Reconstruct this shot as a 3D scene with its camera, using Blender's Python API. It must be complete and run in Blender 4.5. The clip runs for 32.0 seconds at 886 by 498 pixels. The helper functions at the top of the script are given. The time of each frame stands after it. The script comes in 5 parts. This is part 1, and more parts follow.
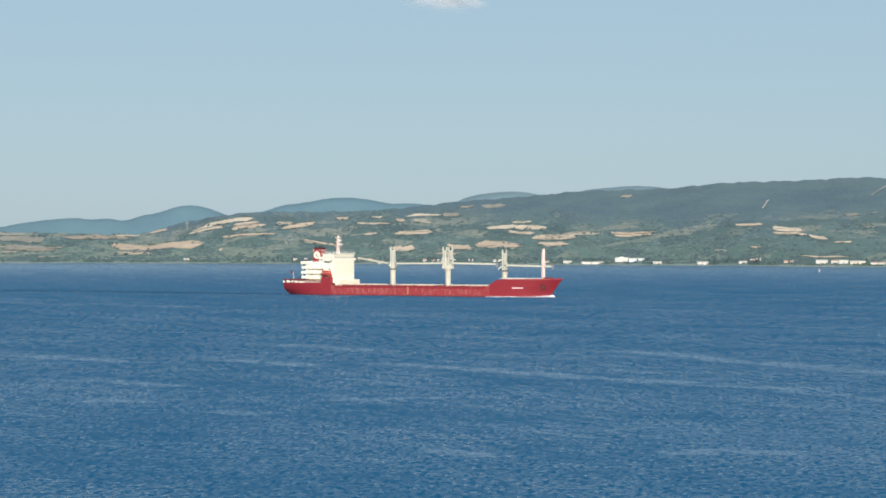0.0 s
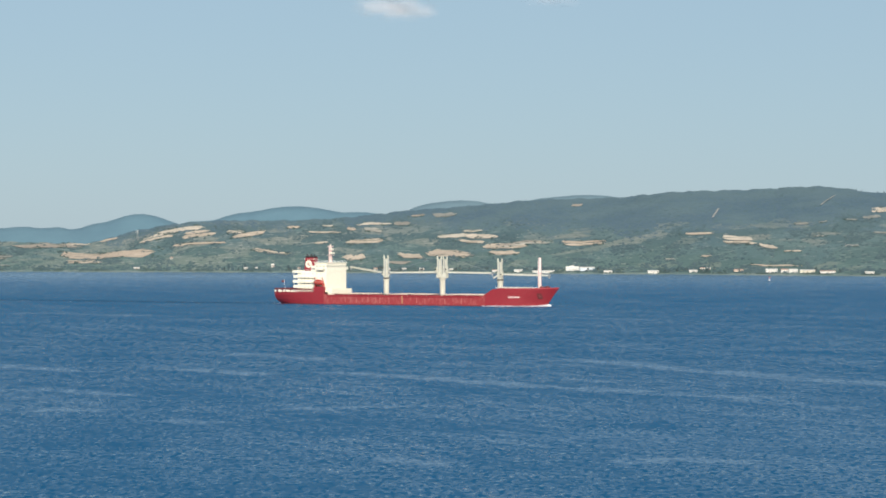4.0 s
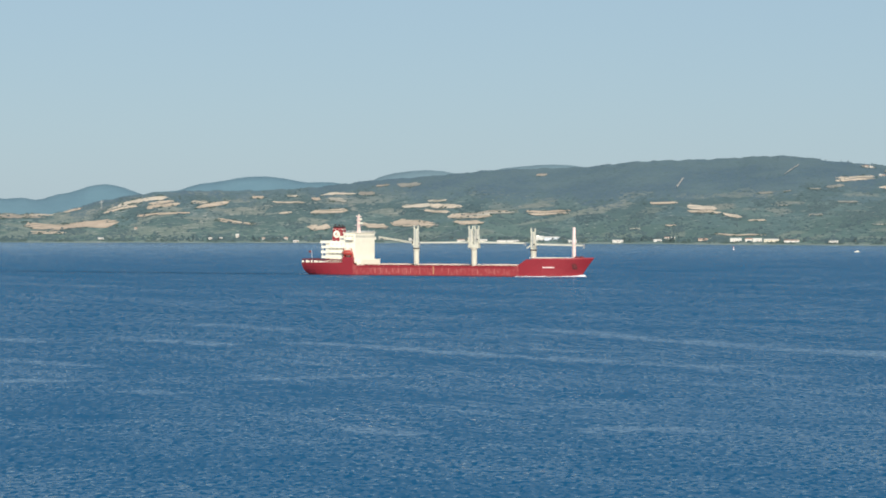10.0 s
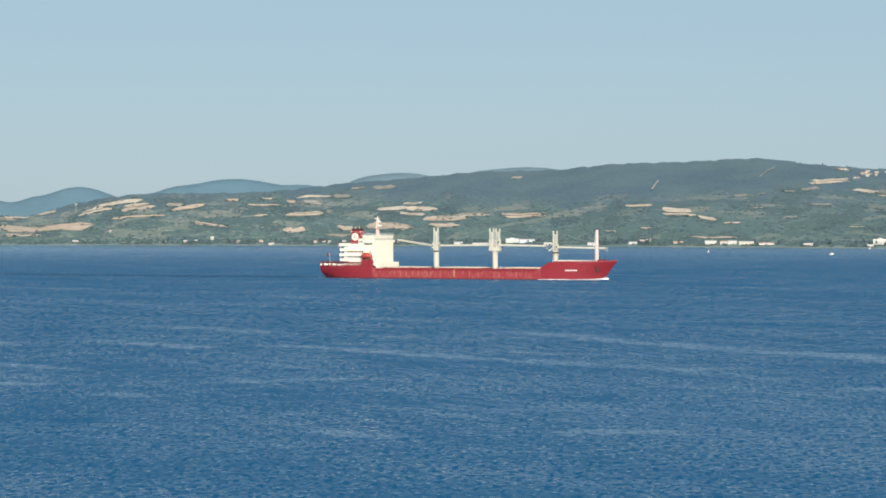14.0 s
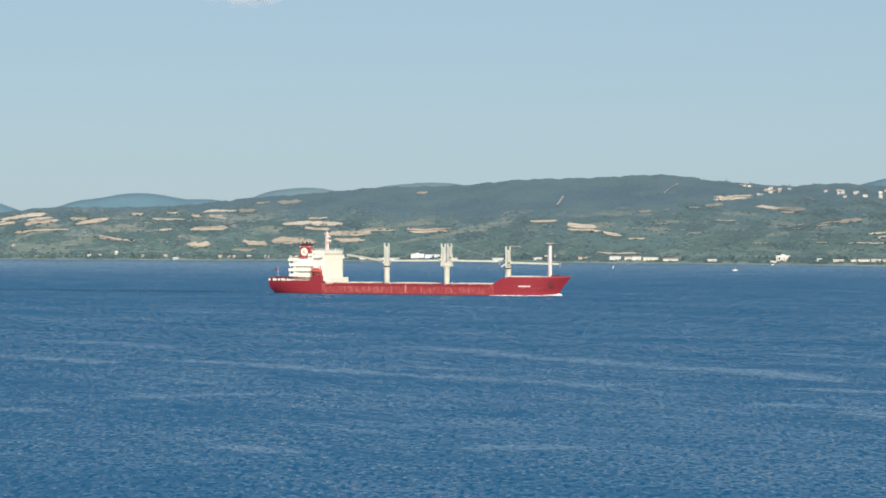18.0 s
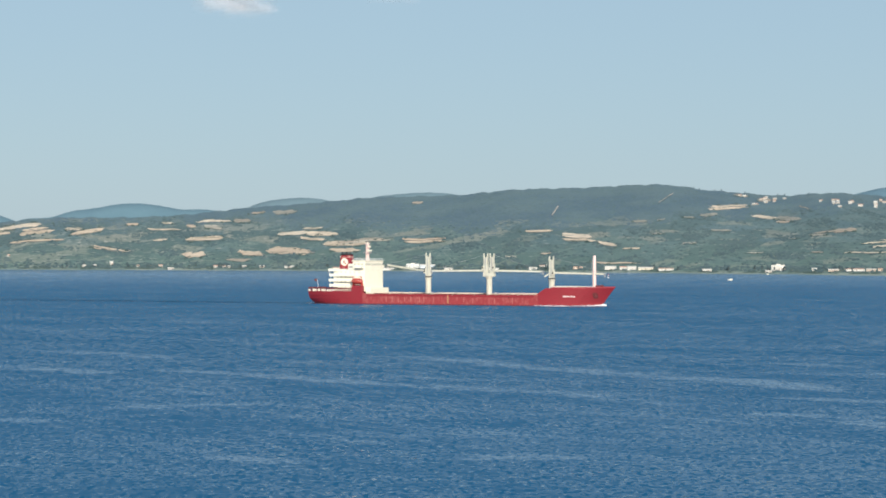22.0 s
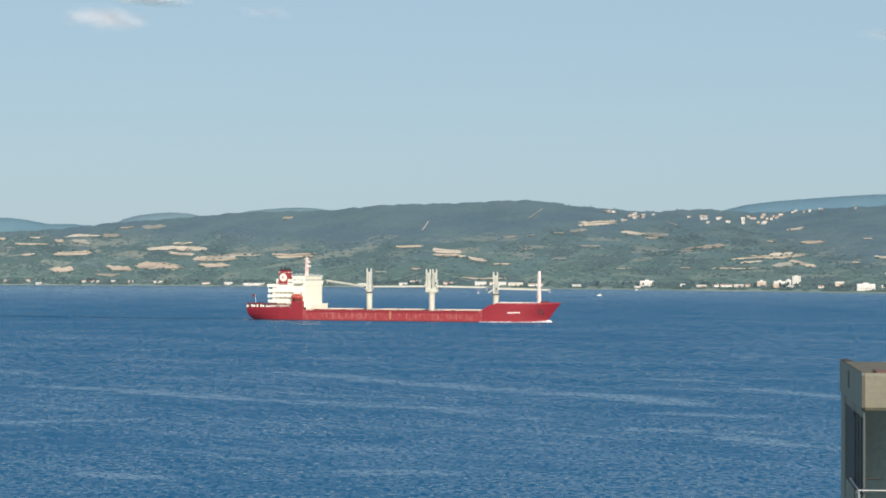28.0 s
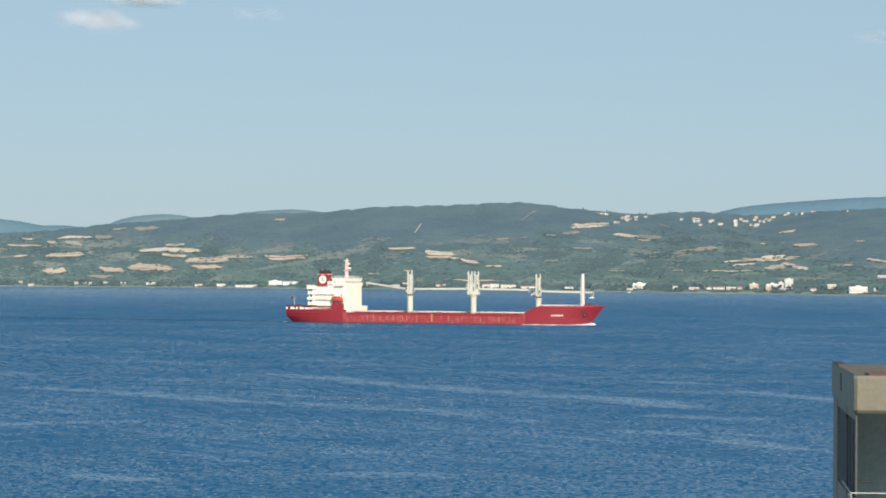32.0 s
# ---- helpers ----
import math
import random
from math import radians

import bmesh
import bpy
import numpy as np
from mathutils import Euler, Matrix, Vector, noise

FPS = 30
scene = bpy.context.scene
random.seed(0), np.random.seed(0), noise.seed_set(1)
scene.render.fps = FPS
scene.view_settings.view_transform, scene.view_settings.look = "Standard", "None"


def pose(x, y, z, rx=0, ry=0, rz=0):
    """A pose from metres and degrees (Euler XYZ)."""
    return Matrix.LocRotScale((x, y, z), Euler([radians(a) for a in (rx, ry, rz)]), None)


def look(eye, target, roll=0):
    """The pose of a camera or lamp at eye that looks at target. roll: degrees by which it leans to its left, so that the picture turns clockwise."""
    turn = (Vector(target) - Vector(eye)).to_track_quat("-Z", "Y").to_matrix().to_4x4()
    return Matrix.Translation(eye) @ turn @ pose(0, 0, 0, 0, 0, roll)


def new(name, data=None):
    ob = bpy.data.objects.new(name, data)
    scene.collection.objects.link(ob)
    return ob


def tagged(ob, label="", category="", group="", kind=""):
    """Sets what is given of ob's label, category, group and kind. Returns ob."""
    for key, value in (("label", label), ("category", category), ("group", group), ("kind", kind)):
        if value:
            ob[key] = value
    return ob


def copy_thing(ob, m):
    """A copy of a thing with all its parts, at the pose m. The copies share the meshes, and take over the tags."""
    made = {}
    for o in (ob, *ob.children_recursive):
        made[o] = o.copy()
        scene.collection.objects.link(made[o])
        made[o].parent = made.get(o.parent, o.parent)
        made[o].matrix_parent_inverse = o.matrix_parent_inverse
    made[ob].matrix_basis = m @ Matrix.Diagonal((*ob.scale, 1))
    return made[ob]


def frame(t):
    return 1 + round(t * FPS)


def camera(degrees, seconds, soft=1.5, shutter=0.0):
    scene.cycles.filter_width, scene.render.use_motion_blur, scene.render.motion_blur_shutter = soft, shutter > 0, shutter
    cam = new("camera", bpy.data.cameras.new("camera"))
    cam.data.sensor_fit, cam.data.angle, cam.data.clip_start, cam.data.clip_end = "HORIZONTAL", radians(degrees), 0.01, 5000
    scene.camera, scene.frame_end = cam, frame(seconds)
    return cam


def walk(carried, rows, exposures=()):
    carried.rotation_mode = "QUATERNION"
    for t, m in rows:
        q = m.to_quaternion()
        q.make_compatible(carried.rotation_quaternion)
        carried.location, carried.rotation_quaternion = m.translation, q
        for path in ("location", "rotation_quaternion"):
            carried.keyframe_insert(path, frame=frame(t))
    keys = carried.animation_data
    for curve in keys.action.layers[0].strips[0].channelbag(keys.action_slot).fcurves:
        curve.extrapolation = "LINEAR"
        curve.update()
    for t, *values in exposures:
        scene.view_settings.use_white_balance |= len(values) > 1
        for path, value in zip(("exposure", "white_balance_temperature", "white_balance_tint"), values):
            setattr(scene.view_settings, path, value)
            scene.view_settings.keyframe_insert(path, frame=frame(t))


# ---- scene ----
EYE = (0.0, 0.0, 26.475)
cam = camera(20.404, 32.0, soft=1.8)
# seconds, heading to the right of +y, upward pitch, roll (degrees)
PAN = [
    (0.0, -0.000, -0.047, 0.062), (0.5, -0.000, 0.090, 0.049), (1.0, -0.024, 0.101, 0.081), (1.5, 0.152, 0.054, 0.086), (2.0, 0.393, 0.194, 0.058),
    (2.5, 0.564, 0.277, 0.106), (3.0, 0.724, 0.257, 0.102), (3.5, 1.007, 0.256, 0.079), (5.5, 1.242, -0.406, 0.068), (6.0, 1.231, -0.430, 0.045),
    (6.5, 1.373, -0.551, 0.045), (7.0, 1.505, -0.503, 0.106), (7.5, 1.793, -0.390, 0.041), (8.0, 1.975, -0.186, 0.064), (8.5, 2.093, -0.260, -0.029),
    (9.0, 2.030, -0.441, -0.030), (9.5, 1.976, -0.378, 0.015), (10.0, 1.964, -0.542, -0.031), (10.5, 1.970, -0.483, -0.041), (11.0, 1.976, -0.566, 0.003),
    (11.5, 1.997, -0.540, -0.022), (12.0, 1.983, -0.657, -0.055), (12.5, 1.989, -0.575, -0.098), (13.0, 2.025, -0.522, -0.031), (13.5, 2.305, -0.401, -0.036),
    (14.0, 2.539, -0.482, -0.037), (14.5, 2.897, -0.570, -0.074), (15.0, 3.270, -0.792, -0.104), (15.5, 3.857, -0.448, -0.184), (17.5, 4.811, -0.138, 0.056),
    (18.0, 4.743, -0.127, 0.145), (18.5, 4.666, -0.068, 0.095), (19.0, 4.743, 0.083, 0.162), (19.5, 4.810, 0.053, 0.096), (20.0, 4.788, 0.081, 0.122),
    (20.5, 4.799, 0.037, 0.144), (21.0, 4.791, 0.264, 0.150), (21.5, 4.809, 0.060, 0.127), (22.0, 4.855, 0.104, 0.089), (22.5, 4.894, 0.054, 0.089),
    (23.0, 4.969, 0.151, 0.095), (23.5, 4.969, 0.235, 0.092), (24.0, 5.238, 0.525, 0.229), (24.5, 5.544, 0.373, 0.152), (25.0, 6.171, 0.064, 0.025),
    (25.5, 7.116, 1.018, 0.062), (27.5, 7.830, 0.336, 0.280), (28.0, 7.873, 0.468, 0.181), (28.5, 7.889, 0.426, 0.190), (29.0, 7.908, 0.416, 0.243),
    (29.5, 7.926, 0.498, 0.272), (30.0, 7.983, 0.578, 0.277), (30.5, 8.003, 0.618, 0.276), (31.0, 7.965, 0.587, 0.188), (31.5, 7.978, 0.538, 0.268),
    (32.0, 8.045, 0.517, 0.274),
]


def aim(heading, pitch, roll):
    a, e = radians(heading), radians(pitch)
    way = Vector((math.sin(a) * math.cos(e), math.cos(a) * math.cos(e), math.sin(e)))
    return look(EYE, Vector(EYE) + way * 100, roll)


# seconds, stops: the camera's own metering
METERING = [(0.0, 0.16), (3.5, 0.14), (7.0, 0.13), (12.0, 0.15), (15.5, 0.17), (19.0, 0.18), (26.0, 0.20), (32.0, 0.20)]
walk(cam, [(t, aim(a, e, r)) for t, a, e, r in PAN], METERING)

# ---- light ----
SUN_AZ, SUN_EL = 172.0, 27.0        # clockwise from +y, over the horizon
world = bpy.data.worlds.new("sky")
scene.world = world
world.use_nodes = True
wn = world.node_tree.nodes
sky = wn.new("ShaderNodeTexSky")
sky.sky_type, sky.sun_disc = "NISHITA", False
sky.sun_elevation, sky.sun_rotation = radians(SUN_EL), radians(SUN_AZ)
sky.air_density, sky.dust_density, sky.ozone_density, sky.altitude = 1.0, 0.4, 3.0, 20
# summer haze evens the clear sky out
haze = wn.new("ShaderNodeMix")
haze.data_type = "RGBA"
haze.inputs[0].default_value = 0.82
haze.inputs[7].default_value = (2.62, 3.69, 4.57, 1)
world.node_tree.links.new(sky.outputs[0], haze.inputs[6])
wn["Background"].inputs["Strength"].default_value = 0.115
world.node_tree.links.new(haze.outputs[2], wn["Background"].inputs["Color"])
sun_data = bpy.data.lights.new("sun", "SUN")
sun_data.energy, sun_data.angle, sun_data.color = 5.0, radians(0.5), (1.0, 0.93, 0.82)
sun = new("sun", sun_data)
sa, se = radians(SUN_AZ), radians(SUN_EL)
sun.matrix_world = look((math.sin(sa) * math.cos(se) * 500, math.cos(sa) * math.cos(se) * 500, math.sin(se) * 500), (0, 0, 0))


# ---- materials ----
class Nodes:
    """A node material with a principled shader and short ways to wire it."""

    def __init__(self, name):
        self.m = bpy.data.materials.new(name)
        self.m.use_nodes = True
        self.t = self.m.node_tree
        self.b = self.t.nodes["Principled BSDF"]

    def node(self, kind, **inputs):
        n = self.t.nodes.new(kind)
        for k, v in inputs.items():
            self.set(n, k.replace("_", " "), v)
        return n

    def set(self, n, k, v):
        s = n.inputs[k]
        if isinstance(v, bpy.types.NodeSocket):
            self.t.links.new(v, s)
        else:
            s.default_value = v

    def coords(self, scale=(1, 1, 1), turn=0.0, world_space=False):
        if world_space:
            c = self.t.nodes.new("ShaderNodeNewGeometry").outputs["Position"]
        else:
            c = self.t.nodes.new("ShaderNodeTexCoord").outputs["Object"]
        # turn first, then stretch along the turned axes
        m = self.node("ShaderNodeMapping", Vector=c)
        m.inputs["Rotation"].default_value = (0, 0, radians(turn))
        s = self.node("ShaderNodeVectorMath", Vector=m.outputs[0])
        s.operation = "MULTIPLY"
        s.inputs[1].default_value = scale
        return s.outputs[0]

    def noise(self, vec, scale, detail=3.0, rough=0.55, out="Fac"):
        n = self.node("ShaderNodeTexNoise", Vector=vec, Scale=scale, Detail=detail, Roughness=rough)
        return n.outputs[out]

    def ramp(self, fac, stops):
        n = self.node("ShaderNodeValToRGB", Fac=fac)
        e = n.color_ramp.elements
        while len(e) < len(stops):
            e.new(0.5)
        for i, (p, c) in enumerate(stops):
            e[i].position = p
            e[i].color = (c, c, c, 1) if isinstance(c, (int, float)) else (*c, 1)
        return n.outputs[0]

    def mix(self, fac, a, b, mode="MIX"):
        n = self.t.nodes.new("ShaderNodeMix")
        n.data_type, n.blend_type = "RGBA", mode
        self.set(n, 0, fac)
        for k, v in ((6, a), (7, b)):
            self.set(n, k, v if isinstance(v, bpy.types.NodeSocket) else (*v, 1))
        return n.outputs[2]

    def math(self, op, a, b=0.0, c=0.0):
        n = self.t.nodes.new("ShaderNodeMath")
        n.operation = op
        for k, v in ((0, a), (1, b), (2, c)):
            self.set(n, k, v)
        return n.outputs[0]

    def bump(self, height, distance, strength=1.0, normal=None):
        n = self.node("ShaderNodeBump", Height=height, Distance=distance, Strength=strength)
        if normal:
            self.set(n, "Normal", normal)
        return n.outputs[0]

    def out(self, colour, rough=0.6, metal=0.0, normal=None, **more):
        self.set(self.b, "Base Color", colour if isinstance(colour, bpy.types.NodeSocket) else (*colour, 1))
        self.set(self.b, "Roughness", rough)
        self.set(self.b, "Metallic", metal)
        if normal:
            self.set(self.b, "Normal", normal)
        for k, v in more.items():
            self.set(self.b, k.replace("_", " "), v)
        return self.m


def paint(name, colour, stain, amount=0.5, rough=0.5, streak=True, grain=6.0, metal=0.0, relief=0.01, runs=(1.6, 1.6, 0.12)):
    """Painted or cast surface: blotches, runs down the face, fine grain."""
    n = Nodes(name)
    big = n.noise(n.coords((0.35, 0.35, 0.5)), 1.0, 4)
    run = n.noise(n.coords(runs if streak else (1, 1, 1)), 1.0, 5, 0.65)
    fine = n.noise(n.coords(), grain, 3)
    dirt = n.math("MULTIPLY", n.ramp(run, [(0.48, 0.0), (0.72, 1.0)]), amount)
    c = n.mix(n.ramp(big, [(0.3, 0.0), (0.75, 0.35)]), colour, tuple(0.78 * v for v in colour))
    c = n.mix(dirt, c, stain)
    c = n.mix(0.16, c, n.ramp(fine, [(0.3, 0.25), (0.7, 0.95)]), "OVERLAY")
    return n.out(c, rough, metal, n.bump(fine, relief, 0.5))


M_RED = paint("hull red paint", (0.240, 0.016, 0.025), (0.16, 0.028, 0.027), 0.5, 0.45)
M_RUSTRED = paint("worn red plating", (0.262, 0.027, 0.032), (0.44, 0.19, 0.16), 0.42, 0.6, runs=(0.7, 0.7, 0.35))
M_SCUFF = paint("pale scuffed red paint", (0.36, 0.115, 0.10), (0.28, 0.05, 0.05), 0.8, 0.6)
M_PILOT = paint("faded yellow mark", (0.40, 0.20, 0.10), (0.30, 0.10, 0.06), 0.6, 0.6)
M_MAROON = paint("scraped maroon plating", (0.125, 0.020, 0.022), (0.08, 0.03, 0.025), 0.5, 0.6)
M_WHITE = paint("cream white ship paint", (0.80, 0.75, 0.61), (0.66, 0.56, 0.42), 0.25, 0.5)
M_CREAM = paint("aged cream crane paint", (0.53, 0.515, 0.43), (0.27, 0.24, 0.19), 0.6, 0.55)
M_PINK = paint("pale pink mast paint", (0.74, 0.55, 0.52), (0.55, 0.34, 0.28), 0.4, 0.55)
M_DECK = paint("red oxide deck", (0.30, 0.07, 0.05), (0.2, 0.1, 0.08), 0.5, 0.7, streak=False)
M_HATCH = paint("dusty hatch steel", (0.62, 0.50, 0.42), (0.45, 0.27, 0.2), 0.45, 0.7, streak=False)
M_BLACK = paint("sooty black", (0.02, 0.02, 0.022), (0.05, 0.045, 0.04), 0.5, 0.6)
M_ORANGE = paint("lifeboat orange red", (0.36, 0.042, 0.03), (0.4, 0.1, 0.06), 0.3, 0.4)
M_STEEL = paint("grey galvanised steel", (0.34, 0.35, 0.35), (0.25, 0.2, 0.16), 0.4, 0.45, metal=0.4)
M_RAIL = paint("white tube paint", (0.78, 0.78, 0.76), (0.5, 0.42, 0.36), 0.3, 0.4)
M_LETTER = paint("white lettering", (0.72, 0.60, 0.58), (0.6, 0.45, 0.42), 0.3, 0.5)
WHITE = paint("whitewashed plaster", (0.68, 0.65, 0.60), (0.55, 0.50, 0.44), 0.35, 0.8, grain=3.0)
CREAM = paint("cream plaster", (0.70, 0.63, 0.50), (0.5, 0.44, 0.36), 0.35, 0.8, grain=3.0)
TERRA = paint("faded salmon plaster", (0.60, 0.47, 0.38), (0.44, 0.36, 0.3), 0.35, 0.8, grain=3.0)
DULL = paint("weathered grey plaster", (0.47, 0.44, 0.40), (0.36, 0.33, 0.29), 0.4, 0.85, grain=3.0)
GREY = paint("pale sheet cladding", (0.66, 0.66, 0.63), (0.5, 0.48, 0.44), 0.35, 0.6, grain=3.0)
BLUE = paint("white blue cladding", (0.62, 0.68, 0.74), (0.45, 0.48, 0.52), 0.35, 0.6, grain=3.0)
M_TILE = paint("weathered clay roof", (0.42, 0.27, 0.21), (0.30, 0.2, 0.16), 0.5, 0.8, streak=False)
M_SHEET = paint("pale roof sheeting", (0.62, 0.58, 0.53), (0.45, 0.42, 0.38), 0.4, 0.9, streak=False)
M_WOOD = paint("brown door wood", (0.17, 0.10, 0.06), (0.1, 0.07, 0.05), 0.5, 0.6)
M_CONCRETE = paint("weathered beige concrete", (0.174, 0.161, 0.120), (0.118, 0.110, 0.086), 0.45, 0.85, grain=9.0, relief=0.006)
# greyer and darker than the front concrete: the side's shade is in this colour
M_GREYWALL = paint("grey green stucco toned for shade", (0.185, 0.220, 0.200), (0.13, 0.155, 0.14), 0.5, 0.85, grain=9.0, relief=0.006)
M_ROOF = paint("brown roof felt", (0.105, 0.088, 0.058), (0.05, 0.042, 0.035), 0.8, 0.9, streak=False, grain=5.0)
M_RUSTTILE = paint("rust red clay", (0.12, 0.052, 0.038), (0.07, 0.045, 0.038), 0.5, 0.85, streak=False)
M_ALU = paint("grey aluminium frame", (0.06, 0.072, 0.068), (0.045, 0.05, 0.05), 0.3, 0.7)


def glass(name, colour):
    n = Nodes(name)
    wob = n.noise(n.coords(), 1.3, 2)
    return n.out(n.mix(wob, colour, tuple(0.6 * v for v in colour)), 0.06, 0.0, n.bump(wob, 0.004), IOR=1.5)


M_GLASS = glass("dark window glass", (0.02, 0.028, 0.032))
M_PANE = paint("tinted balcony glass", (0.014, 0.018, 0.019), (0.03, 0.034, 0.034), 0.5, 0.6)
M_RECESS = paint("pale green balcony stucco", (0.30, 0.372, 0.380), (0.23, 0.285, 0.29), 0.4, 0.85, grain=9.0, relief=0.006)
M_FARGLASS = glass("pale house glass", (0.22, 0.23, 0.22))
# pale base colour stands for sky glare on the ship's panes
M_SHIPGLASS = glass("ship glass with painted glare", (0.60, 0.58, 0.50))


def bark():
    n = Nodes("tree bark")
    g = n.noise(n.coords((6, 6, 0.8)), 1.0, 5)
    return n.out(n.mix(g, (0.10, 0.075, 0.055), (0.2, 0.16, 0.12)), 0.9, 0.0, n.bump(g, 0.03))


M_BARK = bark()


def leaves(name, low, high, olive, patch=0.006, round_=0.3, soft_grain=0.25):
    n = Nodes(name)
    isl = n.t.nodes.new("ShaderNodeNewGeometry").outputs["Random Per Island"]
    c = n.mix(isl, low, high)
    big = n.noise(n.coords((patch, patch, patch), world_space=True), 1.0, 4)
    c = n.mix(n.ramp(big, [(0.42, 0.0), (0.62, 0.8)]), c, olive)
    g = n.noise(n.coords(world_space=True), 0.9, 3)
    c = n.mix(soft_grain, c, n.ramp(g, [(0.3, 0.3), (0.7, 0.7)]), "OVERLAY")
    # a canopy of leaves scatters like a soft slope, not like a ball
    geo = n.t.nodes.new("ShaderNodeNewGeometry").outputs["Normal"]
    soft = n.node("ShaderNodeVectorMath", Vector=geo)
    soft.operation = "MULTIPLY_ADD"
    soft.inputs[1].default_value = (round_, round_, round_)
    soft.inputs[2].default_value = (0.0, -0.45, 0.75)
    unit = n.node("ShaderNodeVectorMath", Vector=soft.outputs[0])
    unit.operation = "NORMALIZE"
    return n.out(c, 0.95, 0.0, unit.outputs[0], Specular_IOR_Level=0.1, Diffuse_Roughness=1.0)


# scrub and forest leaves made paler and bluer: painted distance haze
M_SCRUB = leaves("scrub and hedge foliage in haze tint", (0.045, 0.075, 0.089), (0.067, 0.100, 0.112), (0.070, 0.104, 0.116))
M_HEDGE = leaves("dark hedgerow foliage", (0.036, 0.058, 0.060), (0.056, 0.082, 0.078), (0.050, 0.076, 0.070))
M_FOREST = leaves("forest foliage in haze tint", (0.054, 0.090, 0.121), (0.069, 0.105, 0.135), (0.079, 0.118, 0.137), 0.010, 0.16, 0.2)


def land():
    """Small parcels of meadow, fallow and scrub, greener by the water and darker up the slopes; distance haze is put
    into the greens as blue.
    """
    n = Nodes("scrubland and meadow")
    p = n.coords(world_space=True)
    big = n.noise(p, 0.006, 4)
    mid = n.noise(n.coords((0.026, 0.034, 0.03), 12, True), 1.0, 5, 0.62)
    fine = n.noise(p, 0.16, 5, 0.65)
    z = n.node("ShaderNodeSeparateXYZ", Vector=p).outputs[2]
    farmed = n.ramp(n.math("DIVIDE", z, 150.0), [(0.40, 1.0), (0.68, 0.1)])
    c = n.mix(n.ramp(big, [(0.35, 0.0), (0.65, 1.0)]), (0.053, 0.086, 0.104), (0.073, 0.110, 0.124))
    # parcels: every one its own green, a few dry
    west = n.ramp(n.math("MULTIPLY_ADD", n.node("ShaderNodeSeparateXYZ", Vector=p).outputs[0], 0.001, 0.5), [(0.35, 1.0), (0.72, 0.0)])
    bent = n.node("ShaderNodeVectorMath", Vector=n.coords((0.020, 0.013, 0.0), 9, True))
    bent.operation = "ADD"
    n.set(bent, 1, n.math("MULTIPLY", mid, 0.7))
    cell = n.t.nodes.new("ShaderNodeTexVoronoi")
    n.set(cell, "Vector", bent.outputs[0])
    n.set(cell, "Scale", 1.0)
    kind = n.node("ShaderNodeSeparateXYZ", Vector=cell.outputs["Color"])
    c = n.mix(n.math("MULTIPLY", n.ramp(kind.outputs[0], [(0.0, 0.0), (1.0, 0.7)]), farmed), c, (0.096, 0.131, 0.120))
    c = n.mix(n.math("MULTIPLY", n.ramp(kind.outputs[1], [(0.55, 0.0), (0.60, 0.7)]), farmed), c, (0.050, 0.078, 0.084))
    c = n.mix(n.math("MULTIPLY", n.ramp(n.math("MULTIPLY_ADD", west, 0.20, kind.outputs[2]), [(0.80, 0.0), (0.88, 0.6)]), farmed), c, (0.205, 0.198, 0.168))
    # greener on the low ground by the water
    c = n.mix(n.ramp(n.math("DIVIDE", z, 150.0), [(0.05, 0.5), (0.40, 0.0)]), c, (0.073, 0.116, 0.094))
    marks = n.noise(n.coords((0.075, 0.09, 0.1), 8, True), 1.0, 3, 0.6)
    c = n.mix(n.math("MULTIPLY", n.ramp(n.math("MULTIPLY_ADD", west, 0.035, marks), [(0.62, 0.0), (0.67, 0.65)]), farmed), c, (0.28, 0.27, 0.235))
    c = n.mix(n.ramp(marks, [(0.34, 0.6), (0.41, 0.0)]), c, (0.040, 0.062, 0.056))
    c = n.mix(n.ramp(mid, [(0.30, 0.7), (0.42, 0.0)]), c, (0.053, 0.082, 0.082))
    c = n.mix(n.ramp(fine, [(0.42, 0.0), (0.66, 0.55)]), c, (0.056, 0.088, 0.084))
    # sand and dry reeds along the water, here and there
    shore = n.ramp(n.math("MULTIPLY_ADD", z, 0.2, n.math("MULTIPLY", fine, 0.1)), [(0.47, 0.55), (0.54, 0.0)])
    c = n.mix(n.math("MULTIPLY", shore, n.ramp(big, [(0.40, 0.35), (0.62, 1.0)])), c, (0.190, 0.205, 0.175))
    # a blue wash over all the ground for the haze of distance
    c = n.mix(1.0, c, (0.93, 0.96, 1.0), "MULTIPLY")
    return n.out(c, 0.95, 0.0, n.bump(fine, 0.5), Diffuse_Roughness=1.0, Specular_IOR_Level=0.1)


M_LAND = land()


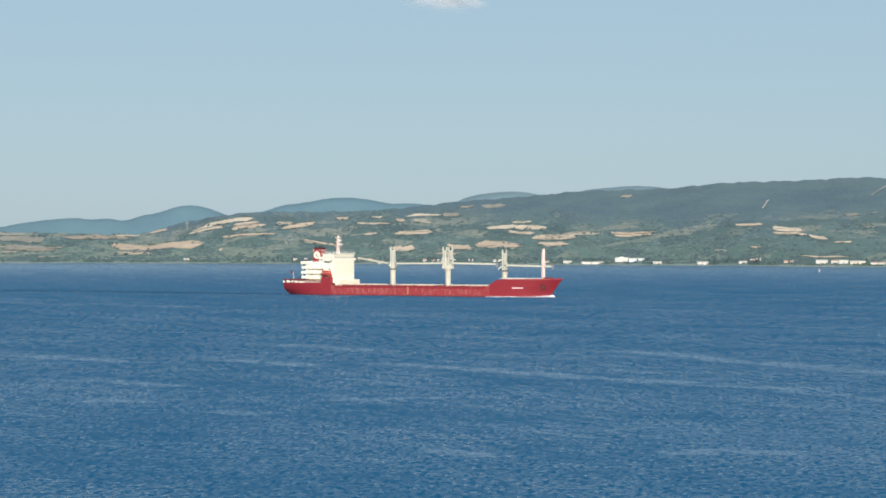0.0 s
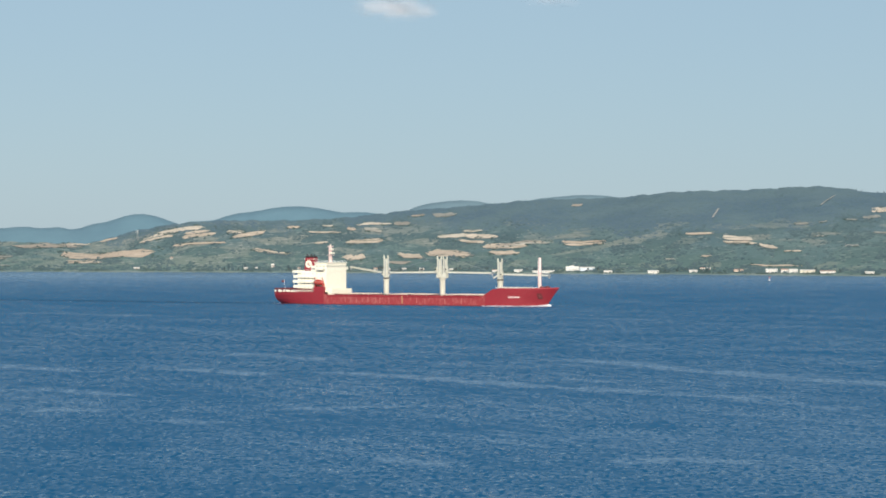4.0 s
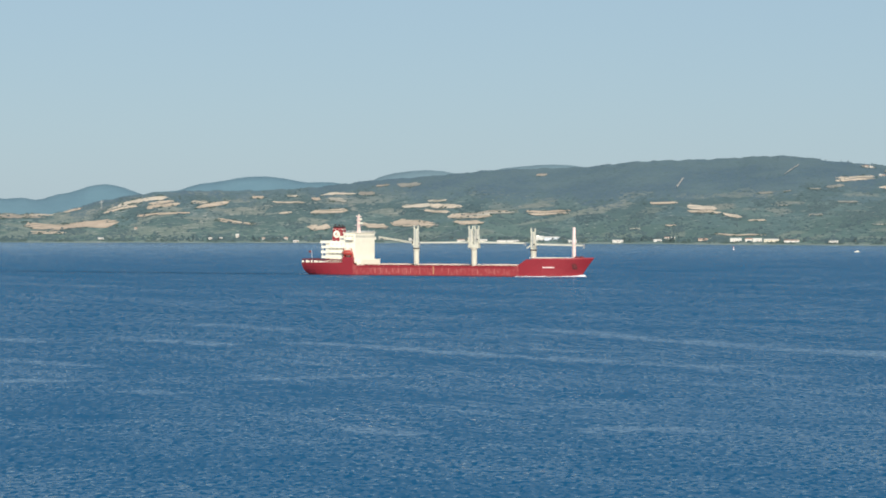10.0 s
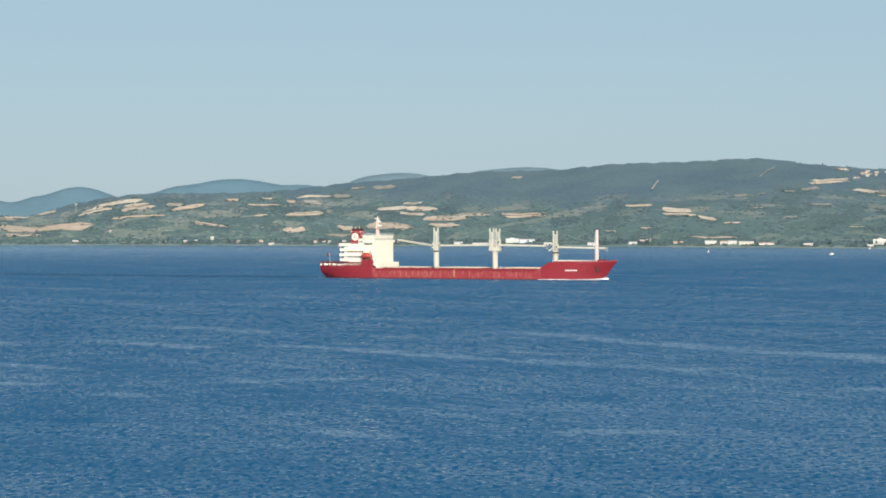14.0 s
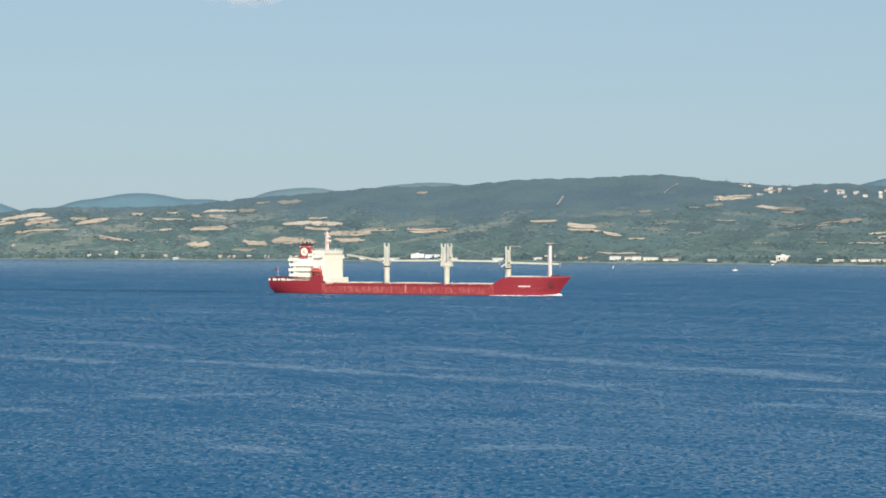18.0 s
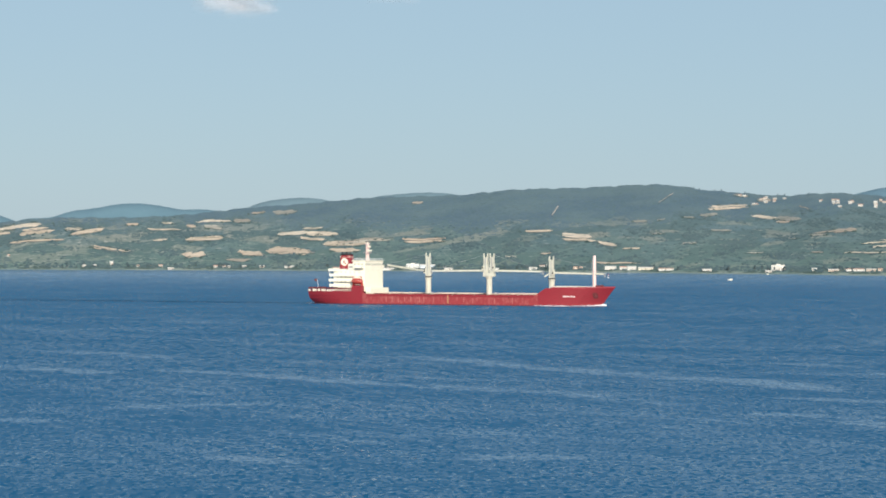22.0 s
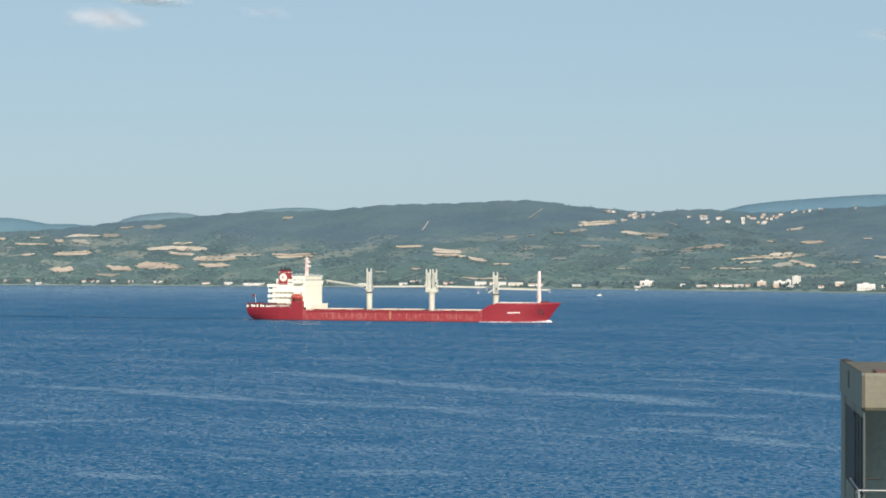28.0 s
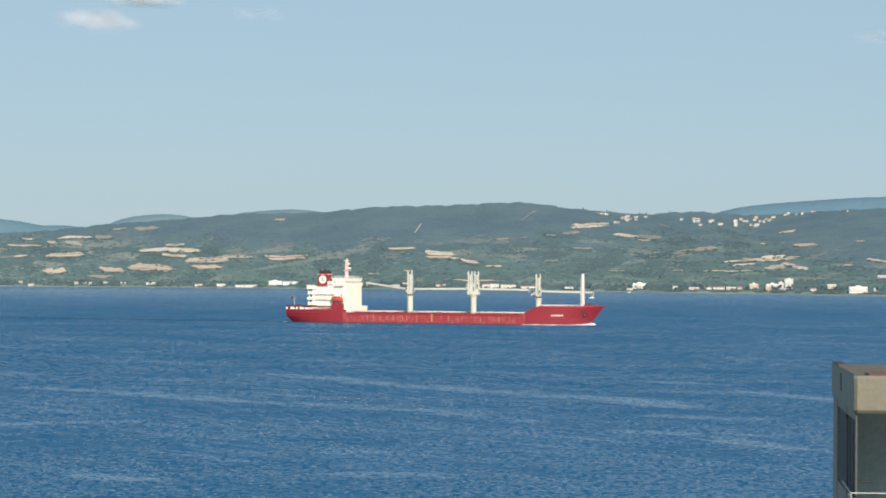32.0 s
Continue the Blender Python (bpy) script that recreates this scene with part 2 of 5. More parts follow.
def stubble(name, colour, dark):
    n = Nodes(name)
    p = n.coords(world_space=True)
    rows = n.noise(n.coords((0.02, 0.22, 0.4), 14, True), 1.0, 4, 0.65)
    big = n.noise(p, 0.02, 4)
    fine = n.noise(p, 0.5, 4)
    rnd = n.t.nodes.new("ShaderNodeObjectInfo").outputs["Random"]
    c = n.mix(n.ramp(big, [(0.35, 0.0), (0.62, 0.9)]), colour, dark)
    c = n.mix(n.ramp(rows, [(0.45, 0.0), (0.68, 0.7)]), c, tuple(0.62 * v for v in dark))
    blot = n.noise(n.coords((0.09, 0.07, 0.1), 20, True), 1.0, 4, 0.65)
    c = n.mix(n.ramp(blot, [(0.46, 0.0), (0.62, 0.7)]), c, tuple(0.75 * v for v in dark))
    c = n.mix(n.ramp(rnd, [(0.0, 0.55), (0.40, 0.0)]), c, (0.42, 0.31, 0.23))
    c = n.mix(n.ramp(rnd, [(0.55, 0.0), (1.0, 0.6)]), c, (0.56, 0.49, 0.40))
    weeds = n.noise(n.coords((0.014, 0.045, 0.1), 10, True), 1.0, 4, 0.6)
    c = n.mix(n.ramp(weeds, [(0.56, 0.0), (0.63, 0.75)]), c, (0.10, 0.120, 0.095))
    return n.out(c, 0.95, 0.0, n.bump(fine, 0.3))


M_FALLOW = stubble("dull fallow ground", (0.30, 0.285, 0.245), (0.21, 0.205, 0.18))
M_SCAR = stubble("bare cream earth", (0.88, 0.74, 0.56), (0.74, 0.58, 0.42))
M_TRACK = stubble("pale stony track", (0.50, 0.50, 0.48), (0.42, 0.42, 0.40))
M_STRAW = stubble("dry straw stubble", (0.74, 0.595, 0.45), (0.46, 0.36, 0.27))


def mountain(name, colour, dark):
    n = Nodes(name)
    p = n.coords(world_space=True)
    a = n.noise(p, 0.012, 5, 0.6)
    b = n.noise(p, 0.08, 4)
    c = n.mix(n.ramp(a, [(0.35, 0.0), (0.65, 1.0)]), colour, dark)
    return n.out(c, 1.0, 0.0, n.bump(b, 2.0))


# the blue of these slopes is distance haze put into the base colour
M_MOUNT = mountain("far wooded slopes in painted haze", (0.100, 0.178, 0.220), (0.088, 0.160, 0.204))
M_PALE = mountain("mountain top in pale painted haze", (0.122, 0.187, 0.220), (0.114, 0.178, 0.212))
M_RIDGE = mountain("wooded mountain ridge in painted haze", (0.094, 0.168, 0.216), (0.085, 0.156, 0.204))


# slicks and cat's paws on the strait: both ends as (degrees, metres), half width, strength (below 0: ruffled and darker), bend
SLICKS = (
    ((0.8, 538), (3.7, 494), 8.5, 1.0, 2.0), ((3.2, 500), (9.2, 459), 7.6, 0.85, -3.0), ((-2.0, 566), (1.6, 528), 7.6, 0.45, 0.0),
    ((4.0, 640), (7.2, 570), 7.6, 0.8, 2.0), ((6.6, 582), (10.2, 530), 8.5, 0.9, -2.0), ((9.6, 540), (14.4, 484), 9.5, 0.8, 0.0),
    ((-4.2, 684), (-1.0, 618), 9.5, 0.55, 0.0), ((-5.6, 592), (-2.6, 544), 7.6, 0.75, 2.0), ((-3.4, 423), (1.2, 437), 4.8, 0.6, 2.0),
    ((-5.5, 400), (-4.0, 389), 5.7, 0.75, 0.0), ((-0.8, 322), (1.6, 310), 4.9, 0.75, -1.0), ((4.6, 320), (8.6, 322), 5.7, 0.7, 2.0),
    ((-8.4, 428), (-6.3, 424), 5.7, 0.65, 1.0), ((12.4, 458), (16.0, 448), 6.6, 0.8, 1.0), ((11.5, 412), (16.4, 402), 6.6, 0.5, 0.0),
    ((-10.4, 1190), (-4.6, 1070), 13.3, 0.5, 0.0), ((13.4, 1290), (18.6, 1230), 15.2, 0.55, 0.0), ((-9.8, 612), (-6.4, 560), 9.5, 0.45, 0.0),
    ((11.2, 676), (15.0, 644), 6.0, 0.7, 1.0), ((11.3, 532), (14.2, 478), 5.0, 0.9, 2.0), ((13.4, 408), (17.3, 362), 5.0, 0.8, -1.0),
    ((14.8, 560), (18.6, 500), 7.0, 0.6, 0.0), ((7.4, 470), (10.8, 430), 6.0, 0.6, 1.0), ((-8.8, 500), (-5.8, 468), 6.0, 0.5, 0.0),
    ((8.4, 700), (15.4, 648), 13.3, -0.8, 3.0), ((9.0, 600), (13.0, 560), 9.5, -0.5, 0.0), ((0.6, 342), (3.2, 326), 11.4, -0.6, 0.0),
    ((-9.0, 352), (-5.0, 340), 11.4, -0.5, 2.0), ((3.6, 392), (7.4, 380), 13.3, -0.4, 0.0),
)


def sea():
    """The chop turns the normal: calm faces mirror the low sky, steep wavelet fronts show the deep water;
    slicks are flatter and paler."""
    n = Nodes("wind-rippled sea water")

    def fronts(scale, turn, low, high, detail=2):
        return n.ramp(n.noise(n.coords(scale, turn), 1.0, detail, 0.55), [(low, 0.0), (high, 1.0)])

    def total(*vs):
        out = vs[0]
        for v in vs[1:]:
            out = n.math("ADD", out, v)
        return out

    def times(v, k):
        return n.math("MULTIPLY", v, k)

    place = n.coords(world_space=True)
    y = n.node("ShaderNodeSeparateXYZ", Vector=place).outputs[1]
    far = n.math("MINIMUM", n.math("DIVIDE", y, 1400.0), 1.0)
    # longer waves out in the fairway
    open_water = n.ramp(n.math("DIVIDE", y, 1400.0), [(0.2, 0.0), (0.7, 1.0)])
    near_water = n.math("SUBTRACT", 1.0, n.math("MULTIPLY", open_water, 0.6))
    steep = total(times(fronts((0.10, 0.085, 1), 18, 0.40, 0.68), 0.05), times(fronts((0.028, 0.016, 1), -30, 0.40, 0.66, 3), 0.08),
                  times(n.math("MULTIPLY", fronts((0.42, 0.10, 1), -6, 0.52, 0.62), open_water), 0.32),
                  times(fronts((0.45, 0.26, 1), -10, 0.54, 0.66), 0.12),
                  times(n.math("MULTIPLY", fronts((0.95, 0.46, 1), 6, 0.56, 0.615), near_water), 0.60),
                  times(fronts((1.7, 0.75, 1), -7, 0.52, 0.62), 0.24),
                  times(fronts((1.2, 0.50, 1), 14, 0.58, 0.64), -0.13))
    side = n.noise(n.coords((0.7, 0.7, 1), 31), 1.0, 3, 0.6)
    # ragged edges and gaps along each slick
    ragged = n.math("MULTIPLY_ADD", n.noise(n.coords((0.10, 0.05, 1), -25, True), 1.0, 4, 0.65), 1.7, -0.85)
    broken = n.ramp(n.noise(n.coords((0.075, 0.030, 1), -30, True), 1.0, 4, 0.65), [(0.38, 0.25), (0.58, 1.0)])

    def streak(a, b, half, force, bend):
        pa, pb = (Vector((r * math.sin(radians(d)), r * math.cos(radians(d)), 0)) for d, r in (a, b))
        mid, run = (pa + pb) / 2, pb - pa
        off = n.node("ShaderNodeVectorMath", Vector=place)
        off.operation = "SUBTRACT"
        off.inputs[1].default_value = mid
        along, across = run.normalized(), Vector((-run.y, run.x, 0)).normalized()
        uv = []
        for axis, size in ((along, run.length / 2), (across, half)):
            d = n.node("ShaderNodeVectorMath", Vector=off.outputs[0])
            d.operation = "DOT_PRODUCT"
            d.inputs[1].default_value = axis / size
            uv.append(d.outputs["Value"])
        curve = n.math("MULTIPLY_ADD", n.math("MULTIPLY", uv[0], uv[0]), bend / half, uv[1])
        v = n.math("ABSOLUTE", n.math("ADD", curve, ragged))
        ends = n.ramp(n.math("ABSOLUTE", uv[0]), [(0.55, 1.0), (1.0, 0.0)])
        return n.math("MULTIPLY", n.math("MULTIPLY", n.ramp(v, [(0.05, 1.0), (1.0, 0.0)]), ends), force)

    s1 = n.noise(n.coords((0.045, 0.0055, 1), -28, True), 1.0, 4, 0.6)
    lines = n.math("ABSOLUTE", n.math("SUBTRACT", n.noise(n.coords((0.085, 0.0075, 1), -28, True), 1.0, 3, 0.55), 0.5))
    patchy = n.ramp(n.noise(n.coords((0.010, 0.007, 1), 20, True), 1.0, 2, 0.5), [(0.45, 0.0), (0.60, 0.75)])
    slick = n.math("ADD", n.math("MULTIPLY", n.ramp(lines, [(0.006, 1.0), (0.030, 0.0)]), patchy), n.ramp(s1, [(0.53, 0.0), (0.66, 0.50)]))
    slick = n.math("ADD", slick, n.math("MULTIPLY", total(*(streak(*k) for k in SLICKS)), n.math("MULTIPLY", n.math("MULTIPLY", broken, fronts((0.34, 0.13, 1), -8, 0.28, 0.60, 3)), 5.0)))
    slick = n.math("MAXIMUM", n.math("MINIMUM", slick, 1.1), -0.8)
    # from farther off, more of what shows are the wave fronts; under the far shore the wind drops
    calm = n.math("MULTIPLY_ADD", n.math("MULTIPLY", slick, n.math("MULTIPLY_ADD", far, -0.45, 1.0)), -0.70, 1.0)
    lee = n.ramp(n.math("DIVIDE", y, 3200.0), [(0.50, 0.0), (0.98, 1.0)])
    lean = n.math("MULTIPLY_ADD", lee, 0.105, n.math("MULTIPLY_ADD", far, -0.072, -0.050))
    sy = n.math("MULTIPLY", n.math("MULTIPLY", n.math("SUBTRACT", lean, steep), calm), n.math("MULTIPLY_ADD", lee, -0.55, 1.0))
    sx = n.math("MULTIPLY_ADD", side, 0.5, -0.25)
    slope = n.node("ShaderNodeCombineXYZ", X=sx, Y=sy, Z=1.0)
    nor = n.node("ShaderNodeVectorMath", Vector=slope.outputs[0])
    nor.operation = "NORMALIZE"
    c = n.mix(n.noise(n.coords((0.004, 0.004, 1), 0, True), 1.0, 3), (0.006, 0.078, 0.170), (0.008, 0.088, 0.190))
    # light from the depth comes up the same through every facet; the facets alone turn the sky's reflection
    body = n.node("ShaderNodeBsdfDiffuse", Color=c)
    gloss = n.node("ShaderNodeBsdfGlossy", Roughness=0.12, Normal=nor.outputs[0])
    fresnel = n.node("ShaderNodeFresnel", IOR=1.33, Normal=nor.outputs[0])
    mixed = n.t.nodes.new("ShaderNodeMixShader")
    n.set(mixed, 0, fresnel.outputs[0])
    n.set(mixed, 1, body.outputs[0])
    n.set(mixed, 2, gloss.outputs[0])
    n.t.links.new(mixed.outputs[0], n.t.nodes["Material Output"].inputs["Surface"])
    n.t.nodes.remove(n.b)
    return n.m


M_SEA = sea()


def foam():
    n = Nodes("white sea foam")
    g = n.noise(n.coords(), 1.1, 5, 0.7)
    n.out(n.mix(g, (0.62, 0.68, 0.72), (0.88, 0.9, 0.92)), 0.8, 0.0, n.bump(g, 0.2))
    n.set(n.b, "Alpha", n.ramp(g, [(0.38, 0.0), (0.52, 0.95)]))
    return n.m


M_FOAM = foam()


def trail():
    n = Nodes("churned wake water")
    g = n.noise(n.coords((0.12, 0.9, 1)), 1.0, 4, 0.65)
    broken = n.ramp(n.noise(n.coords((0.05, 0.2, 1)), 1.0, 3, 0.6), [(0.40, 0.05), (0.54, 1.0)])
    n.out((0.004, 0.045, 0.105), 0.7, 0.0, n.bump(g, 0.1), IOR=1.33, Specular_IOR_Level=0.2)
    # it smooths out again far astern
    astern = n.ramp(n.math("DIVIDE", n.node("ShaderNodeSeparateXYZ", Vector=n.coords()).outputs[0], -330.0), [(0.05, 1.0), (0.75, 0.3)])
    n.set(n.b, "Alpha", n.math("MULTIPLY", n.math("MULTIPLY", n.ramp(g, [(0.36, 0.0), (0.50, 0.68)]), broken), astern))
    return n.m


M_TRAIL = trail()


def vapour(name, dense, colour=(0.50, 0.47, 0.48)):
    n = Nodes(name)
    shift = n.node("ShaderNodeVectorMath", Vector=n.coords((0.016, 0.016, 0.034)))
    shift.operation = "ADD"
    n.set(shift, 1, n.math("MULTIPLY", n.t.nodes.new("ShaderNodeObjectInfo").outputs["Random"], 40.0))
    g = n.noise(shift.outputs[0], 1.0, 5, 0.6)
    d = n.node("ShaderNodeVectorMath", Vector=n.coords((1 / 70, 1 / 70, 1 / 15)))
    d.operation = "LENGTH"
    edge = n.math("SUBTRACT", n.math("MULTIPLY_ADD", g, 2.2, -0.10), d.outputs["Value"])
    n.out(colour, 1.0)
    n.set(n.b, "Alpha", n.ramp(edge, [(0.0, 0.0), (1.2, dense)]))
    return n.m


M_VAPOUR = vapour("thin cloud vapour", 0.30)
M_WISP = vapour("faint cloud wisp", 0.07)
M_PUFF = vapour("dense cloud vapour", 0.46)
# darker sheet: the shade under a cloud put into its colour
M_SHADE = vapour("grey cloud vapour in painted base shade", 0.16, (0.16, 0.27, 0.30))


# ---- mesh helpers ----
def box(bm, x0, x1, y0, y1, z0, z1, bevel=0.0):
    m = Matrix.Translation(((x0 + x1) / 2, (y0 + y1) / 2, (z0 + z1) / 2)) @ Matrix.Diagonal((x1 - x0, y1 - y0, z1 - z0, 1))
    made = bmesh.ops.create_cube(bm, size=1, matrix=m)
    if bevel:
        edges = list({e for v in made["verts"] for e in v.link_edges})
        bmesh.ops.bevel(bm, geom=edges, offset=bevel, segments=1, affect="EDGES")
    return bm


def bar(bm, a, b, r0, r1=None, seg=8):
    a, b = Vector(a), Vector(b)
    q = (b - a).to_track_quat("Z", "Y").to_matrix().to_4x4()
    bmesh.ops.create_cone(bm, cap_ends=True, segments=seg, radius1=r0, radius2=r0 if r1 is None else r1, depth=(b - a).length,
                          matrix=Matrix.Translation((a + b) / 2) @ q)
    return bm


def beam(bm, a, b, w, h):
    """A square-section beam from a to b."""
    a, b = Vector(a), Vector(b)
    q = (b - a).to_track_quat("X", "Z").to_matrix().to_4x4()
    bmesh.ops.create_cube(bm, size=1, matrix=Matrix.Translation((a + b) / 2) @ q @ Matrix.Diagonal(((b - a).length, w, h, 1)))
    return bm


def part(name, bm, material, parent=None, label="", smooth=False):
    me = bpy.data.meshes.new(name)
    bm.to_mesh(me)
    bm.free()
    me.materials.append(material)
    if smooth:
        me.shade_smooth()
    ob = new(name, me)
    if parent:
        ob.parent = parent
    return tagged(ob, label)


def sheet(name, verts, faces, material, parent=None, smooth=True):
    me = bpy.data.meshes.new(name)
    me.from_pydata([tuple(v) for v in verts], [], [tuple(f) for f in faces])
    me.materials.append(material)
    if smooth:
        me.shade_smooth()
    ob = new(name, me)
    if parent:
        ob.parent = parent
    return ob


def grid_faces(a, b):
    """Quads of an a by b grid of points, stored row by row."""
    i = np.arange((a - 1) * b).reshape(a - 1, b)[:, :-1].ravel()
    return np.stack([i, i + 1, i + b + 1, i + b], 1).tolist()


B = bmesh.new

# ---- the setting: sea, land, mountains ----

CREST = ((-40, 60), (-16, 58), (-10.2, 52), (-8.9, 51), (-7.0, 47), (-6.47, 60), (-6.07, 70), (-5.06, 84), (-4.0, 90),
         (-2.3, 91), (-1.26, 94), (-0.38, 102), (0.41, 110), (2.38, 121), (3.19, 128), (5.43, 134), (6.5, 142), (8.0, 147),
         (9.5, 152), (10.3, 150), (10.7, 143), (11.85, 137), (12.6, 131), (13.8, 136), (15.2, 130), (17.0, 138), (18.2, 142), (24, 150), (45, 120))
CREST_AZ, CREST_H = np.array(CREST).T


def terrain(x, y):
    """Height of the far land over the sea."""
    r, az = np.hypot(x, y), np.degrees(np.arctan2(x, y))
    coast = 3790 - 27 * az - 0.9 * np.maximum(az, 0) ** 2 + 18 * np.sin(az * 2.1) + 7 * np.sin(az * 7.3 + 1)
    coast = np.maximum(coast, 2400)
    ridge = 4480 + 30 * np.sin(az * 1.7)
    crest = sum(np.interp(az + o, CREST_AZ, CREST_H) for o in (-0.25, -0.1, 0.1, 0.25)) / 4
    u = (r - coast) / (ridge - coast)
    v = np.clip(u, 0, 1)
    crest = crest + (0.7 * np.sin(az * 9.1) + 0.5 * np.sin(az * 17.3 + 2)) * v ** 12
    h = 2.2 + (crest - 2.2) * (0.62 * v + 0.38 * v * v)
    h = h + 16 * v * (1 - v) * (np.sin(x / 61 + 1.3 * np.sin(y / 97)) + 0.7 * np.sin(x / 27 - y / 71 + 2) + 0.5 * np.sin(x / 150 + y / 44))* 0.3
    h = np.where(u > 1, crest * (1 - 1.1 * (u - 1)), h)
    beach = np.interp(az, (6, 10, 17), (18, 60, 150))
    return np.where(u < 0, np.maximum(2.2 + (r - coast) * 2.2 / beach, -6), h)


def make_sea():
    """One sheet of water to the horizon; it drifts a little with the chop."""
    ys = np.concatenate([np.linspace(-900, 1000, 20), np.linspace(1100, 6600, 40)])
    xs = np.linspace(-3600, 3600, 49)
    verts = [(x, y, 0.0) for y in ys for x in xs]
    ob = sheet("water", verts, grid_faces(len(ys), len(xs)), M_SEA)
    return tagged(ob, "deep blue wind-rippled strait with pale slicks", "water", kind="structure")


water = make_sea()


def make_land():
    az = np.radians(np.concatenate([np.arange(-38, -13, 0.5), np.arange(-13, 21, 0.1), np.arange(21, 44, 0.5)]))
    r = np.concatenate([np.arange(2300, 2950, 50), np.arange(2950, 4620, 9), np.arange(4620, 4960, 40)])
    rr, aa = np.meshgrid(r, az, indexing="ij")
    x, y = rr * np.sin(aa), rr * np.cos(aa)
    z = terrain(x, y)
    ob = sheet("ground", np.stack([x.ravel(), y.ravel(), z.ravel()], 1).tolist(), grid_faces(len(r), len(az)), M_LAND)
    tagged(ob, "far shore with green scrub slopes rising to hills", "hillside", kind="structure")


make_land()


def make_mountain(r, ridge, label, slopes=M_MOUNT):
    """A mountain behind the hills, its haze painted on: its crest as (degrees, metres)."""
    ridge = np.array(ridge)
    az = np.linspace(ridge[0, 0], ridge[-1, 0], max(24, int((ridge[-1, 0] - ridge[0, 0]) / 0.06)))
    top = sum(np.interp(az + o, ridge[:, 0], ridge[:, 1]) for o in (-0.16, -0.05, 0.05, 0.16)) / 4
    top = top + 0.15 * np.sin(az * 17) + 0.12 * np.sin(az * 29 + 1)
    rows = []
    for k, (dr, s) in enumerate(((-170, 0.0), (-120, 0.30), (-80, 0.52), (-45, 0.74), (-20, 0.9), (0, 1.0), (14, 0.97), (60, 0.5))):
        a = np.radians(az)
        rk = r + dr + 8 * np.sin(az * 2.3 + k * 0.7) * (1 - s)
        zz = top * s + 3 * s * (1 - s) * np.sin(az * 4 + k)
        rows.append(np.stack([rk * np.sin(a), rk * np.cos(a), zz], 1))
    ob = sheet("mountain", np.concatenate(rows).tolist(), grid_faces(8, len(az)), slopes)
    tagged(ob, label, "mountain", "far mountains", "structure")


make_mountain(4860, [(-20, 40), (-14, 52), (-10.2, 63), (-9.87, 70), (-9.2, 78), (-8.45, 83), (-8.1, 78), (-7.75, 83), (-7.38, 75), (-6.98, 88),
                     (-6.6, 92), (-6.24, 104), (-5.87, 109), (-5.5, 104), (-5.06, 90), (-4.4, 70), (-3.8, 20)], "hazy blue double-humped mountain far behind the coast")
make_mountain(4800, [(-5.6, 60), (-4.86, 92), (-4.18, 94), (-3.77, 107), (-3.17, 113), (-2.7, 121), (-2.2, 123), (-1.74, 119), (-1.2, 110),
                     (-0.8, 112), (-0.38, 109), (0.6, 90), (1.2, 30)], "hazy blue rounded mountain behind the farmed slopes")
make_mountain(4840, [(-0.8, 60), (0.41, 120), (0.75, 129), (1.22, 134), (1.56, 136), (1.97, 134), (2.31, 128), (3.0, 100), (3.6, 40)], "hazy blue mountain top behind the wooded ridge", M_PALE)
make_mountain(4870, [(1.8, 70), (3.19, 138), (3.6, 142), (4.28, 147), (4.68, 147), (5.15, 144), (6.2, 120), (7.2, 50)], "mountain top painted pale haze blue behind the wooded ridge", M_PALE)
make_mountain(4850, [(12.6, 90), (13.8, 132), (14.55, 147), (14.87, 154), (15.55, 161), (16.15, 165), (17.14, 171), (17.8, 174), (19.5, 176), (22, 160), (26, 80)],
              "long mountain ridge painted haze blue behind the hill village", M_RIDGE)

# ---- fields on the far slopes ----
FIELDS = []


